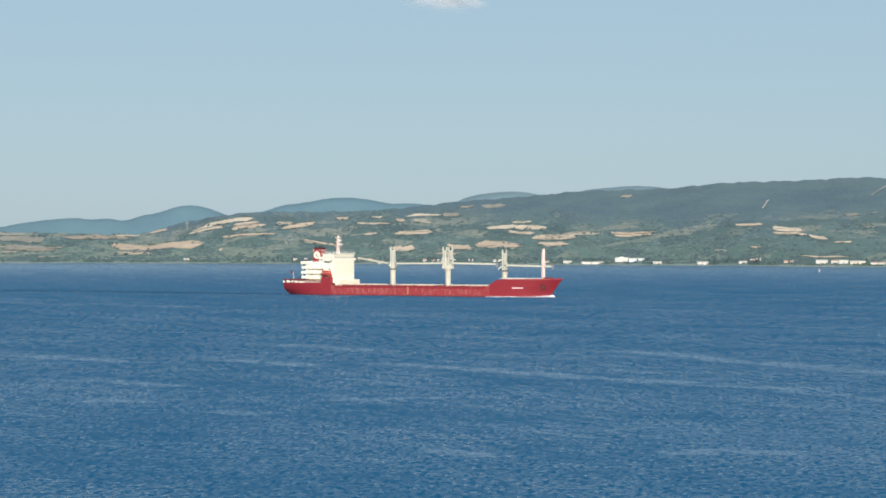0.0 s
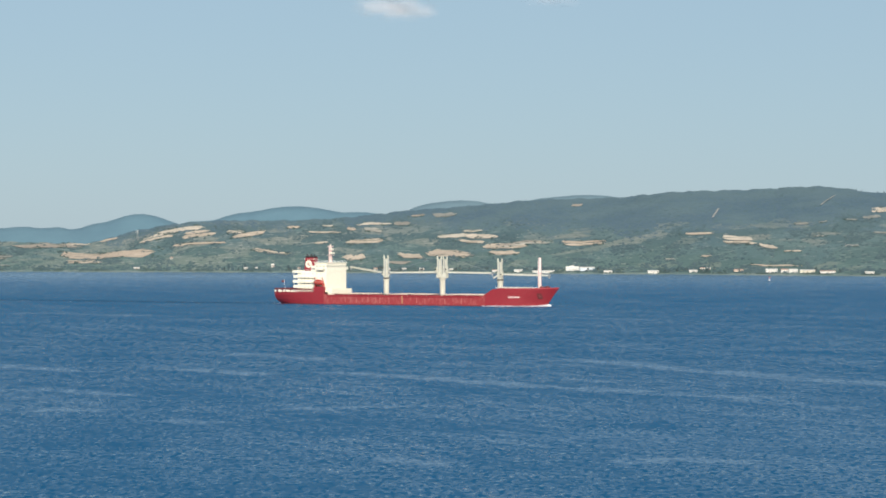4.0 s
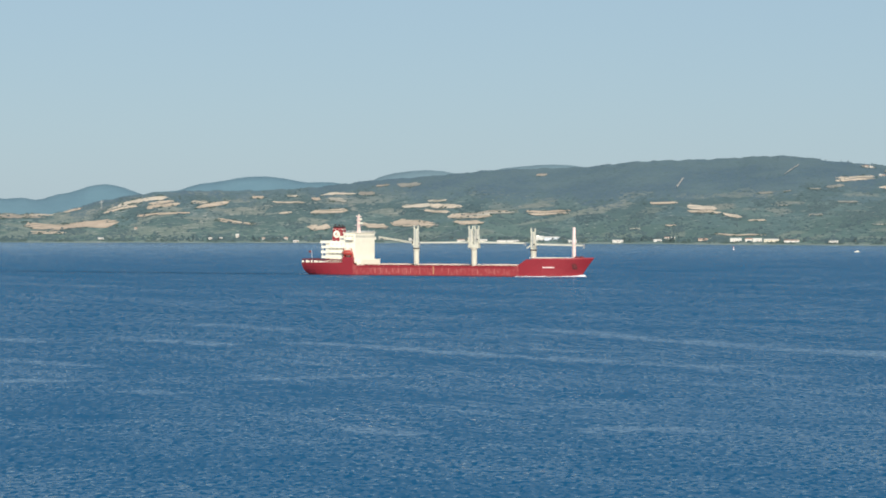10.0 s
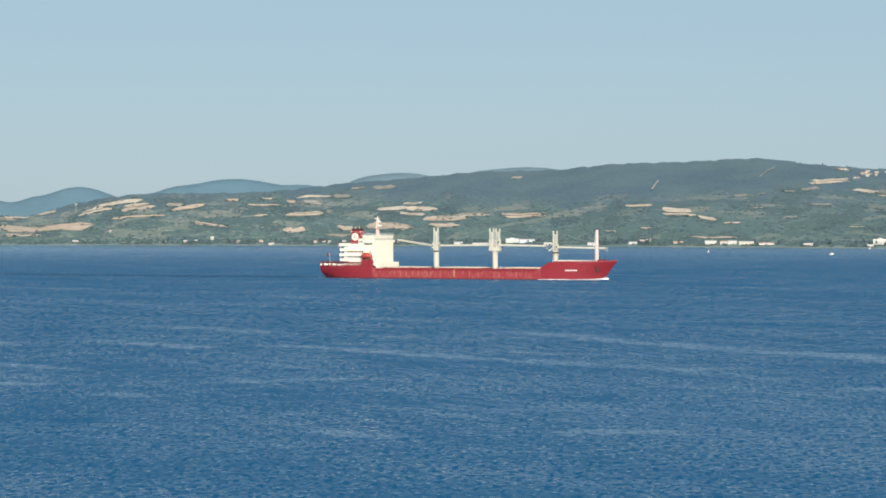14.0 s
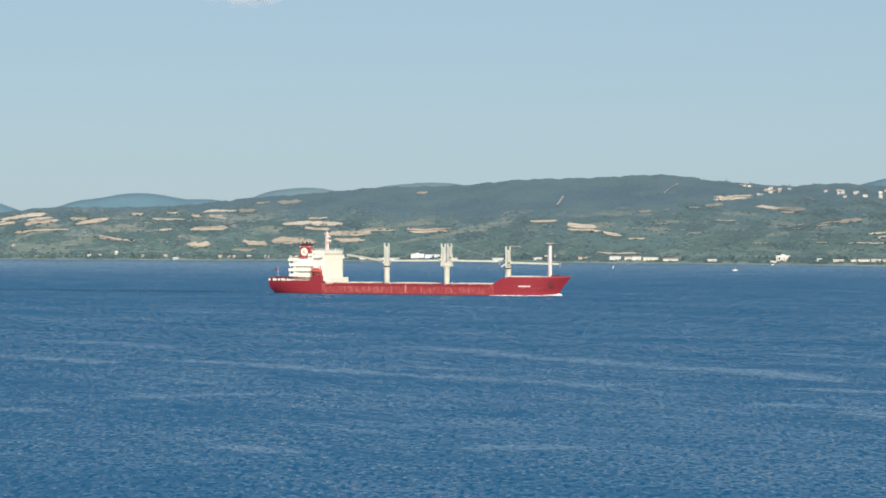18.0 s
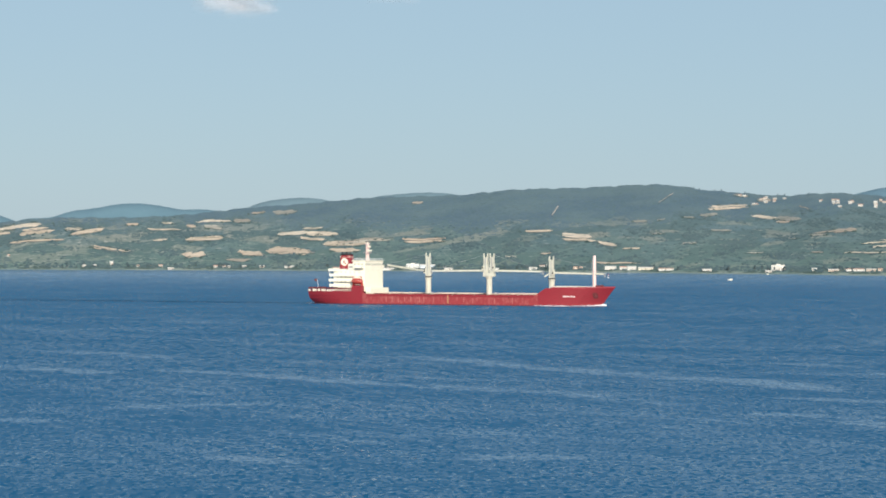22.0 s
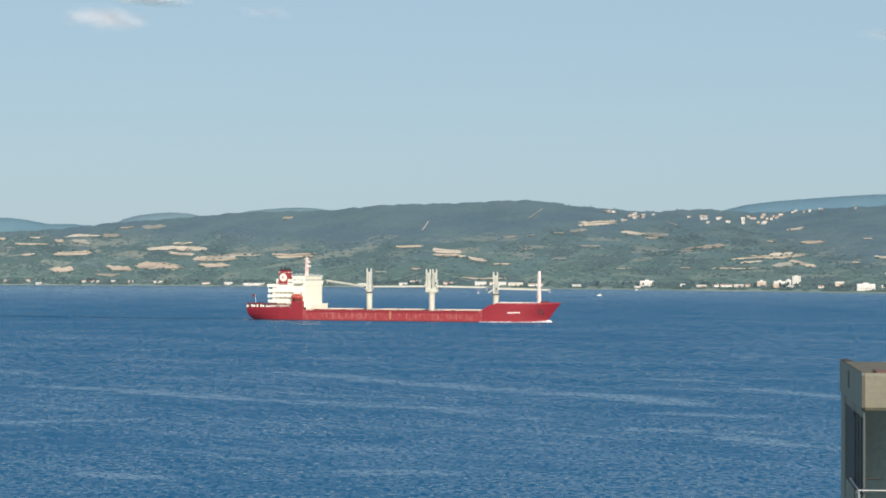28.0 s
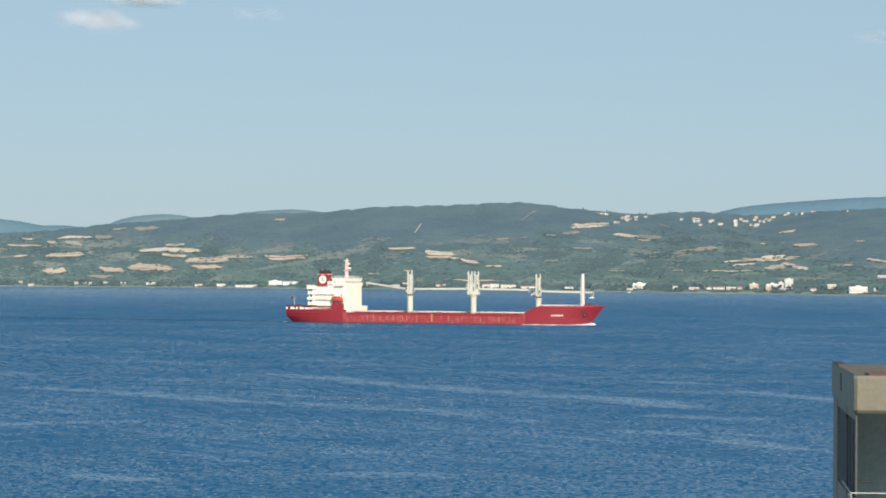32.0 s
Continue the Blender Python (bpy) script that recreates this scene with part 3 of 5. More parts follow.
def field(x, y, length, depth, lean, soil=M_STRAW):
    """A harvested field draped on the slope: metres along and up the slope, and how far its far end lies up."""
    rng = random.Random(int(x * 31 + y))
    a = math.atan2(x, y)
    right, away = (math.cos(a), -math.sin(a)), (math.sin(a), math.cos(a))
    nu, nv = 26, 4
    ph = [rng.uniform(0, 6.3) for _ in range(4)]
    # one piece or two, with a green balk between them; the ends run out in a wedge or are cut off
    strips = 2 if length > 55 and 34 < depth < 90 and rng.random() < 0.7 else 1
    cut = rng.uniform(0.38, 0.62)
    edges = [0.0, cut, 1.0] if strips == 2 else [0.0, 1.0]
    for k in range(strips):
        v0, v1 = edges[k] - 0.5 + 0.05 * (k > 0), edges[k + 1] - 0.5
        u0, u1 = -0.5 + rng.choice((0, 0, 0.05, 0.16)), 0.5 - rng.choice((0, 0, 0.05, 0.16))
        slant = rng.uniform(-0.10, 0.10) * length
        knots = (0.0, 0.12, 0.3, 0.5, 0.7, 0.88, 1.0)
        rim = [[rng.uniform(0.62, 1.05) for _ in knots] for _ in (0, 1)]
        for end in (0, -1):
            close = rng.choice((0.08, 0.3, 0.7))
            rim[0][end], rim[1][end] = rim[0][end] * close, rim[1][end] * close
        verts = []
        for j in range(nv):
            v = v0 + (v1 - v0) * j / (nv - 1)
            for i in range(nu):
                w = i / (nu - 1)
                u = u0 + (u1 - u0) * w
                mid = (v0 + v1) / 2
                ends = float(np.interp(w, knots, rim[v > mid]))
                wob = 0.05 * math.sin(7 * u + ph[0]) + 0.025 * math.sin(19 * u + ph[1]) + 0.012 * math.sin(47 * u + ph[2])
                d = (mid + (v - mid) * ends + wob * 0.8) * depth + u * lean
                s = u * length + (v - mid) * slant * 2
                px, py = x + right[0] * s + away[0] * d, y + right[1] * s + away[1] * d
                verts.append((px, py, float(terrain(px, py)) + 0.40 + 0.012 * (len(FIELDS) % 40)))
        dull = soil == M_FALLOW
        ob = sheet("field", verts, grid_faces(nv, nu), soil)
        tagged(ob, "dull brown fallow strip among the scrub" if dull else "bare cream earth of a cut bank" if soil == M_SCAR else "dry straw-coloured harvested field on the slope", "field", "harvested fields", "structure")
    FIELDS.append((x, y, right, away, length, depth, lean))


field(-372, 4380, 104, 46, -8)
field(-421, 4348, 62, 58, 0)
field(-342, 4326, 57, 62, 28)
field(-475, 4229, 187, 110, -116)
field(-335, 4235, 91, 22, -28)
field(-517, 4122, 59, 72, -24)
field(-780, 4420, 59, 48, -24, M_FALLOW)
field(-734, 4245, 113, 38, -44, M_FALLOW)
field(-589, 4403, 105, 32, 130)
field(-517, 4460, 43, 32, -4)
field(-649, 4062, 44, 22, -12, M_FALLOW)
field(-735, 4166, 30, 32, -20, M_FALLOW)
field(-280, 4353, 31, 42, 20)
field(-255, 4336, 62, 62, 100)
field(-205, 4141, 64, 40, -64)
field(-182, 4428, 26, 26, -16)
field(-122, 4336, 57, 26, -60)
field(-118, 4398, 21, 22, -24)
field(-75, 4327, 15, 36, -8)
field(-50, 4190, 70, 52, -4)
field(-65, 4007, 52, 90, -4)
field(-123, 4218, 25, 24, -20)
field(-34, 4362, 57, 24, -8)
field(104, 4193, 60, 40, -20)
field(148, 4143, 54, 44, -88)
field(135, 4220, 30, 24, -28)
field(127, 4112, 54, 38, -80)
field(181, 4012, 72, 58, 0)
field(178, 3942, 47, 46, 8)
field(86, 4003, 67, 86, -128)
field(311, 4026, 72, 52, -32)
field(331, 4424, 21, 26, 0, M_FALLOW)
field(95, 4433, 47, 44, -12, M_FALLOW)
field(42, 4444, 32, 20, 16, M_FALLOW)
field(15, 4366, 31, 38, 0, M_FALLOW)
field(24, 4006, 48, 74, -36)
field(493, 3996, 53, 24, -12)
field(551, 3903, 56, 88, -60)
field(581, 3792, 32, 54, -56)
field(605, 3723, 27, 16, 4)
field(476, 3744, 22, 20, -24)
field(236, 4055, 24, 12, 16)
field(419, 3733, 18, 16, -8)
field(854, 4208, 66, 60, 64)
field(911, 4376, 27, 36, 8, M_FALLOW)
field(943, 4331, 26, 40, 4, M_FALLOW)
field(897, 4083, 50, 42, -44)
field(905, 4005, 24, 34, -8, M_FALLOW)
field(667, 4027, 29, 24, -8, M_FALLOW)
field(673, 3878, 19, 18, -16, M_FALLOW)
field(695, 3728, 27, 26, -24, M_FALLOW)
field(957, 3799, 33, 66, 24, M_FALLOW)
field(862, 3752, 18, 26, -28, M_FALLOW)
field(901, 3743, 27, 36, -4, M_FALLOW)
field(943, 3590, 32, 36, 36, M_SCAR)
field(947, 3531, 32, 40, 10)
field(1004, 3600, 92, 62, -7, M_SCAR)
field(1024, 3646, 35, 84, -16, M_SCAR)
field(999, 3433, 46, 54, -169)
field(972, 3457, 33, 87, -27, M_FALLOW)
field(1161, 4045, 40, 38, -8)
field(1113, 3777, 37, 50, -24)
field(1073, 3874, 14, 24, -12)
field(1113, 3409, 34, 60, -48)
field(1054, 3361, 13, 36, -20)
field(977, 4167, 20, 20, -72, M_FALLOW)
field(756, 4054, 20, 18, 8, M_FALLOW)
field(899, 3416, 75, 22, -16)
field(767, 3591, 31, 16, 8, M_FALLOW)
field(836, 3489, 21, 20, -20, M_FALLOW)
field(556, 3537, 85, 24, -24)
field(1187, 3723, 19, 20, -12)
field(776, 3883, 33, 24, 4, M_FALLOW)
field(-736, 4338, 91, 78, -72, M_FALLOW)
field(-700, 4210, 108, 82, -92, M_FALLOW)
field(-611, 4373, 112, 44, 48, M_FALLOW)
field(214, 4038, 84, 36, 56, M_FALLOW)
field(-39, 4304, 34, 44, -20, M_FALLOW)
field(922, 4044, 38, 62, -68, M_FALLOW)
field(932, 3789, 63, 28, 52, M_FALLOW)
field(702, 4021, 15, 18, 16, M_FALLOW)
field(799, 4103, 29, 38, 44, M_FALLOW)
field(11, 3918, 45, 38, -4, M_FALLOW)
field(118, 3942, 24, 22, -16, M_FALLOW)


def firebreak(x0, y0, x1, y1, width):
    """A bare strip cut straight up through the wood."""
    steps = 24
    side = Vector((y1 - y0, x0 - x1)).normalized() * width / 2
    verts = []
    for k in range(steps + 1):
        x, y = x0 + (x1 - x0) * k / steps, y0 + (y1 - y0) * k / steps
        w = 0.6 + 0.4 * math.sin(k * 1.7 + x0)
        for q in (-w, w):
            px, py = x + side.x * q, y + side.y * q
            verts.append((px, py, float(terrain(px, py)) + 3.2))
    ob = sheet("firebreak", verts, grid_faces(steps + 1, 2), M_TRACK)
    tagged(ob, "pale bare firebreak cut through the wooded slope", "firebreak", "firebreaks", "structure")


firebreak(537, 4142, 562, 4248, 3.4)
firebreak(729, 4190, 769, 4277, 2.4)


def on_field(x, y):
    """For arrays of places: which lie on a field."""
    hit = np.zeros(len(x), bool)
    for fx, fy, right, away, length, depth, lean in FIELDS:
        dx, dy = x - fx, y - fy
        u = (dx * right[0] + dy * right[1]) / length
        v = (dx * away[0] + dy * away[1] - u * lean) / depth
        hit |= (abs(u) < 0.46) & (abs(v) < 0.38)
    return hit & (np.sin(x * 12.9 + y * 78.2) < 0.94)


# ---- woods: clumps of foliage, too many to count ----
def lump(seed, fine=True):
    """A ragged low lump of foliage of radius 1: points and triangles."""
    bm = bmesh.new()
    if fine:
        bmesh.ops.create_icosphere(bm, subdivisions=1, radius=1)
    else:
        bmesh.ops.create_uvsphere(bm, u_segments=5, v_segments=3, radius=1.05)
        bmesh.ops.triangulate(bm, faces=bm.faces)
    rng = random.Random(seed)
    for v in bm.verts:
        v.co *= rng.uniform(0.72, 1.25)
        v.co.z = v.co.z * 0.85 + 0.45
        if fine and v.co.z < 0.15:
            v.co.z = -0.8
        if not fine and v.co.z < 0.35:      # closed canopy: the crown's skirt goes down into the wood
            v.co = (v.co.x * 1.5, v.co.y * 1.5, -2.5)
    bm.verts.index_update()
    pts = np.array([v.co[:] for v in bm.verts])
    tri = np.array([[v.index for v in f.verts] for f in bm.faces])
    bm.free()
    return pts, tri


LUMPS = [lump(k) for k in range(6)]
CROWNS = [lump(k, False) for k in range(6)]


def make_wood(name, label, places, material, seed, low, high, shapes=LUMPS, squat=1.0):
    rng = np.random.default_rng(seed)
    x, y = places
    size = rng.uniform(low, high, len(x)) * rng.choice([0.7, 1.0, 1.0, 1.35], len(x))
    turn, kind = rng.uniform(0, 6.283, len(x)), rng.integers(0, 6, len(x))
    z = terrain(x, y) - 0.3
    vs, fs, n = [], [], 0
    for k in range(6):
        i = np.flatnonzero(kind == k)
        pts, tri = shapes[k]
        c, s = np.cos(turn[i])[:, None], np.sin(turn[i])[:, None]
        w = size[i][:, None]
        px = (pts[:, 0] * c - pts[:, 1] * s) * w + x[i][:, None]
        py = (pts[:, 0] * s + pts[:, 1] * c) * w + y[i][:, None]
        pz = pts[:, 2] * w * rng.uniform(0.5, 0.8, len(i))[:, None] * squat + z[i][:, None]
        vs.append(np.stack([px, py, pz], 2).reshape(-1, 3))
        fs.append((tri[None] + (np.arange(len(i)) * len(pts))[:, None, None] + n).reshape(-1, 3))
        n += len(i) * len(pts)
    v, f = np.concatenate(vs), np.concatenate(fs)
    me = bpy.data.meshes.new(name)
    me.from_pydata(v.tolist(), [], f.tolist())
    me.materials.append(material)
    me.shade_smooth()
    tagged(new(name, me), label, "trees", kind="stuff")


def scatter(count, seed, keep):
    rng = np.random.default_rng(seed)
    az = np.radians(rng.uniform(-12.5, 20, count))
    r = np.sqrt(rng.uniform(2980 ** 2, 4520 ** 2, count))
    x, y = r * np.sin(az), r * np.cos(az)
    h = terrain(x, y)
    ok = (h > 2.6) & keep(np.degrees(az), r, x, y, h, rng) & ~on_field(x, y)
    return x[ok], y[ok]


def forest_here(az, h):
    """How wooded a place is: the dark ridge, and less towards its farmed feet."""
    edge = np.interp(az, (-7, -6.5, -5.6, -4.6, -2, 0, 2, 6, 9, 12, 15, 16.6, 20), (95, 50, 60, 74, 80, 88, 78, 66, 78, 96, 112, 45, 36)) + 7 * np.sin(az * 3.1) + 4 * np.sin(az * 8)
    return np.clip((h - edge) / 26 + 0.5, 0, 1)


def hedges(az, r, x, y, h, rng):
    a = np.sin(x / 23 + 2.0 * np.sin(y / 130)) * np.sin(y / 62 + 1.5 * np.sin(x / 45))
    b = np.sin(x / 9 + y / 60) * np.sin(y / 31 - x / 40)
    chance = 0.07 + 0.75 * (a > 0.45) + 0.35 * (b > 0.5) + 0.5 * (h < 9)
    return rng.random(len(x)) < chance * (1 - forest_here(az, h))


def wooded(az, r, x, y, h, rng):
    return rng.random(len(x)) < forest_here(az, h) ** 1.5


def hedge_places():
    """Broken rows of bushes along the borders of the fields."""
    rng = np.random.default_rng(8)
    bx, by = [], []
    for fx, fy, right, away, length, depth, lean in FIELDS:
        n = int((length + depth) * 0.5)
        for v in (-0.52,) if length < 60 else (-0.52, 0.50):
            u = rng.uniform(-0.55, 0.55, n)
            u = u[np.sin(u * 14 + fx) + 0.7 * np.sin(u * 37 + fy) > 0.25]
            d = (v * (1 - np.abs(2 * u) ** 3 * 0.5) + rng.normal(0, 0.09, len(u))) * depth + u * lean
            bx.append(fx + right[0] * u * length + away[0] * d)
            by.append(fy + right[1] * u * length + away[1] * d)
    return np.concatenate(bx), np.concatenate(by)


def thicket_places():
    """Clumps of reeds and low trees where the far land meets the water."""
    rng = np.random.default_rng(31)
    az = rng.uniform(-12.5, 20, 9000)
    az = az[np.sin(az * 5.3) + 0.8 * np.sin(az * 13.1 + 2) + rng.uniform(-1, 1, len(az)) > 0.35]
    a = np.radians(az)
    r = np.full(len(az), 2500.0)
    for _ in range(640):
        low = terrain(r * np.sin(a), r * np.cos(a)) < 1.3
        r = np.where(low, r + 3, r)
    r = r + rng.uniform(0, 1, len(az)) ** 2 * 60
    return r * np.sin(a), r * np.cos(a)


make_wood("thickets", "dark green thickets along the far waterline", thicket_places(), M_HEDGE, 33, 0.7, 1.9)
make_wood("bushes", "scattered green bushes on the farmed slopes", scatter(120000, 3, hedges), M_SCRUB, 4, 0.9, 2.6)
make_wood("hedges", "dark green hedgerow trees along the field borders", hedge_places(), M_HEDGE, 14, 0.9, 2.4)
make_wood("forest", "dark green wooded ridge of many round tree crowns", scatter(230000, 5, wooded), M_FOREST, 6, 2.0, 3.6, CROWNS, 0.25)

# ---- the ship: bow towards +x, port towards +y, z from the waterline ----
HEADING, SPEED, START = -29.05, 6.681, (-84.44, 1382.77)


def hull_half(x, s):
    """Half breadth of the hull at x, s from keel level (0) to deck edge (1)."""
    full = 13.4
    stem = 160.5 + 8.3 * s ** 1.3
    if x > 132:
        u = min(max((x - 132) / (stem - 132), 0), 1)
        return full * (1 - u ** (1.9 + 1.0 * s)) ** 0.9
    if x < 34:
        u = (34 - x) / 34
        return full * (1 - u * u * (0.24 + 0.55 * (1 - s) ** 1.5))
    return full


def deck_z(x):
    return float(np.interp(x, (0, 33.5, 35.5, 130.5, 136.5, 150, 169), (6.9, 6.6, 5.3, 5.3, 9.0, 9.0, 9.4)))


def make_hull(ship):
    xs = [0, 2, 5, 9, 14, 20, 26, 33.5, 35.5, 45, 60, 75, 90, 105, 120, 128, 130.5, 132, 134, 136.5, 139, 142, 145, 148, 151, 154, 157, 160, 162.5, 164.5, 166.2, 167.6, 168.8]
    levels = (0.0, 0.18, 0.3, 0.42, 0.6, 0.8, 1.0)

    def skin(i0, i1):
        bm = B()
        rows = []
        for x in xs[i0:i1 + 1]:
            ring = []
            for side in (-1, 1):
                for s in levels:
                    z = -3.0 + (deck_z(x) + 3.0) * s
                    cut = max(0.0, (1 - s) - 0.45) * 9 if x < 10 else 0   # stern rises out of the water
                    px = min(x + cut * (10 - x) / 10, 160.5 + 8.3 * s ** 1.3) if x > 10 else x + cut * (10 - x) / 10
                    ring.append(bm.verts.new((px, side * max(hull_half(x, s), 0.02), z)))
            rows.append(ring)
        n = len(levels)
        for a, b in zip(rows, rows[1:]):
            for k in range(n - 1):
                bm.faces.new((a[k], b[k], b[k + 1], a[k + 1]))
                bm.faces.new((a[n + k], a[n + k + 1], b[n + k + 1], b[n + k]))
        if i0 == 0:
            for k in range(n - 1):
                bm.faces.new((rows[0][k], rows[0][k + 1], rows[0][n + k + 1], rows[0][n + k]))
        bmesh.ops.recalc_face_normals(bm, faces=bm.faces)
        return bm

    i_mid0, i_mid1 = xs.index(33.5), xs.index(132)
    part("stern_hull", skin(0, i_mid0), M_RED, ship)
    mid = part("midship_plating", skin(i_mid0, i_mid1), M_RUSTRED, ship, "worn red side plating with rust and fender rubs")
    part("bow_hull", skin(i_mid1, len(xs) - 1), M_RED, ship, "glossy red flared bow")
    # decks, a hand's breadth under the plating's edge
    for name, a, b in (("poop_deck", 0, 33.5), ("main_deck", 35.5, 130.5), ("forecastle_deck", 136.5, 168.8)):
        bm = B()
        st = [x for x in xs if a <= x <= b]
        lo = [bm.verts.new((x, -max(hull_half(x, 1) - 0.1, 0.01), deck_z(x) - 0.12)) for x in st]
        hi = [bm.verts.new((x, max(hull_half(x, 1) - 0.1, 0.01), deck_z(x) - 0.12)) for x in st]
        for k in range(len(st) - 1):
            bm.faces.new((lo[k], lo[k + 1], hi[k + 1], hi[k]))
        part(name, bm, M_DECK, ship)
    # rubbing strake and plate seams
    for side in (-1, 1):
        for x0, x1 in zip(range(36, 129, 6), range(42, 135, 6)):
            part("sheer_strake", box(B(), x0 + 0.06, min(x1, 130) - 0.06, side * 13.40 - 0.10, side * 13.40 + 0.10, 4.2, 5.25), M_RED, mid)
        for x in range(40, 130, 5):
            part("plate_seam", box(B(), x, x + 0.16, side * 13.40 - 0.04, side * 13.40 + 0.04, 0.4 + x % 3 * 0.5, 4.8), M_RUSTRED, mid)
    # bulwark plate along the forecastle
    for side in (-1, 1):
        bm = B()
        rows = []
        for x in [x for x in xs if x >= 138]:
            h, z = hull_half(x, 1), deck_z(x)
            rows.append([bm.verts.new((x, side * max(y, 0.02), zz)) for y, zz in ((h, z - 0.05), (h, z + 0.55), (h - 0.15, z + 0.55), (h - 0.15, z - 0.05))])
        for a, b in zip(rows, rows[1:]):
            for k in range(3):
                bm.faces.new((a[k], b[k], b[k + 1], a[k + 1]))
        bmesh.ops.recalc_face_normals(bm, faces=bm.faces)
        part("bulwark", bm, M_RED, ship)


def hull_point(x, z, out=0.06):
    s = (z + 3.0) / (deck_z(x) + 3.0)
    return Vector((x, -hull_half(x, s) - out, z))


def make_hull_marks(ship):
    # the name on the bow, and draught and load marks, as plain bars
    x = 145.2
    for k in range(8):
        w = 0.55
        bm = B()
        a, b = hull_point(x, 4.85), hull_point(x + w, 4.85)
        beam(bm, a, b, 0.05, 0.6)
        part("name_letter", bm, M_LETTER, ship, "white letter bar")
        x += 0.74
    # anchor in its recess
    p = hull_point(160.2, 5.4, 0.0)
    bm = B()
    pts = [[bm.verts.new(hull_point(160.2 + 1.2 * u * (1 - 0.35 * v * v), 5.3 + 1.6 * v, 0.05)) for u in (-1, -0.5, 0, 0.5, 1)] for v in (-1, -0.5, 0, 0.5, 1)]
    for a, b in zip(pts, pts[1:]):
        for k in range(4):
            bm.faces.new((a[k], a[k + 1], b[k + 1], b[k]))
    pocket = part("hawse_pocket", bm, M_MAROON, ship, "scraped dark maroon anchor pocket")
    bm = B()
    bar(bm, p + Vector((0, -0.35, 1.0)), p + Vector((0, -0.3, -0.9)), 0.2)
    beam(bm, p + Vector((-0.9, -0.4, -0.2)), p + Vector((0, -0.35, -0.9)), 0.25, 0.3)
    beam(bm, p + Vector((0.9, 0.1, -0.2)), p + Vector((0, -0.25, -0.9)), 0.25, 0.3)
    part("anchor", bm, M_MAROON, pocket)
    # dark boot topping at the waterline
    for side in (-1, 1):
        bm = B()
        rows = []
        for k in range(67):
            x = 3.0 + k * 2.4
            rows.append([bm.verts.new((p.x, -side * p.y, p.z)) for p in (hull_point(x, -0.4, 0.05), hull_point(x, 0.42, 0.05))])
        for a, b in zip(rows, rows[1:]):
            bm.faces.new((a[0], b[0], b[1], a[1]))
        bmesh.ops.recalc_face_normals(bm, faces=bm.faces)
        part("boot_topping", bm, M_MAROON, ship, "dark maroon band at the waterline")
    # yellow pilot mark amidships and pale draught figures as bars
    part("pilot_mark", box(B(), 82.0, 82.7, -13.52, -13.44, 0.9, 5.1), M_PILOT, ship, "faded yellow pilot boarding mark")
    for x in (47, 50.5, 54, 57.5, 61, 66, 68.5, 74, 91, 96, 108, 118):
        part("fender_scuff", box(B(), x, x + 0.55, -13.47, -13.41, 1.0 + x % 2 * 0.4, 3.6 + x % 3 * 0.4), M_SCUFF, ship, "pale scuffed paint streak")
    # rust weeps from scuppers
    for x in range(44, 128, 9):
        bm = B()
        box(bm, x, x + 0.5, -13.50, -13.42, 4.1, 4.4)
        part("scupper", bm, M_BLACK, ship)


def rail_run(name, ship, pts, height, material, step=2.0, rails=3, r=0.05):
    bm = B()
    for a, b in zip(pts, pts[1:]):
        a, b = Vector(a), Vector(b)
        n = max(1, round((b - a).length / step))
        for k in range(n + 1):
            p = a.lerp(b, k / n)
            bar(bm, p, p + Vector((0, 0, height)), r * 1.2, seg=5)
        for k in range(rails):
            z = Vector((0, 0, height * (k + 1) / rails))
            bar(bm, a + z, b + z, r, seg=5)
    return part(name, bm, material, ship)


def make_hatches(ship):
    spans = ((38.5, 60.5), (69.5, 94.5), (105, 129))
    for x0, x1 in spans:
        bm = box(B(), x0, x1, -9.5, 9.5, 5.2, 5.55, 0.08)
        c = part("hatch_coaming", bm, M_MAROON, ship)
        n = 5
        w = (x1 - x0) / n
        for k in range(n):
            bm = box(B(), x0 + k * w + 0.08, x0 + (k + 1) * w - 0.08, -9.9, 9.9, 5.55, 5.85, 0.06)
            for j in range(-3, 4):
                box(bm, x0 + k * w + 0.15, x0 + (k + 1) * w - 0.15, j * 3 - 0.1, j * 3 + 0.1, 5.85, 5.95)
            part("hatch_cover", bm, M_HATCH, c)
    rail_run("deck_rail", ship, [(36, -13.2, 5.2), (130, -13.2, 5.2)], 0.6, M_MAROON, 3.0, 2, 0.05)
    rail_run("deck_rail", ship, [(36, 13.2, 5.2), (130, 13.2, 5.2)], 0.75, M_HATCH, 3.0, 2, 0.045)
    for x in range(40, 130, 15):
        for dx in (0, 1.2):
            part("bollard", bar(B(), (x + dx, -11.6, 5.15), (x + dx, -11.6, 6.0), 0.25), M_BLACK, ship)
    for x in range(48, 130, 12):
        bm = bar(B(), (x, -10.9, 5.15), (x, -10.9, 6.1), 0.25)
        bmesh.ops.create_uvsphere(bm, u_segments=10, v_segments=6, radius=0.35, matrix=Matrix.Translation((x, -10.9, 6.2)))
        part("vent_head", bm, M_CREAM, ship)


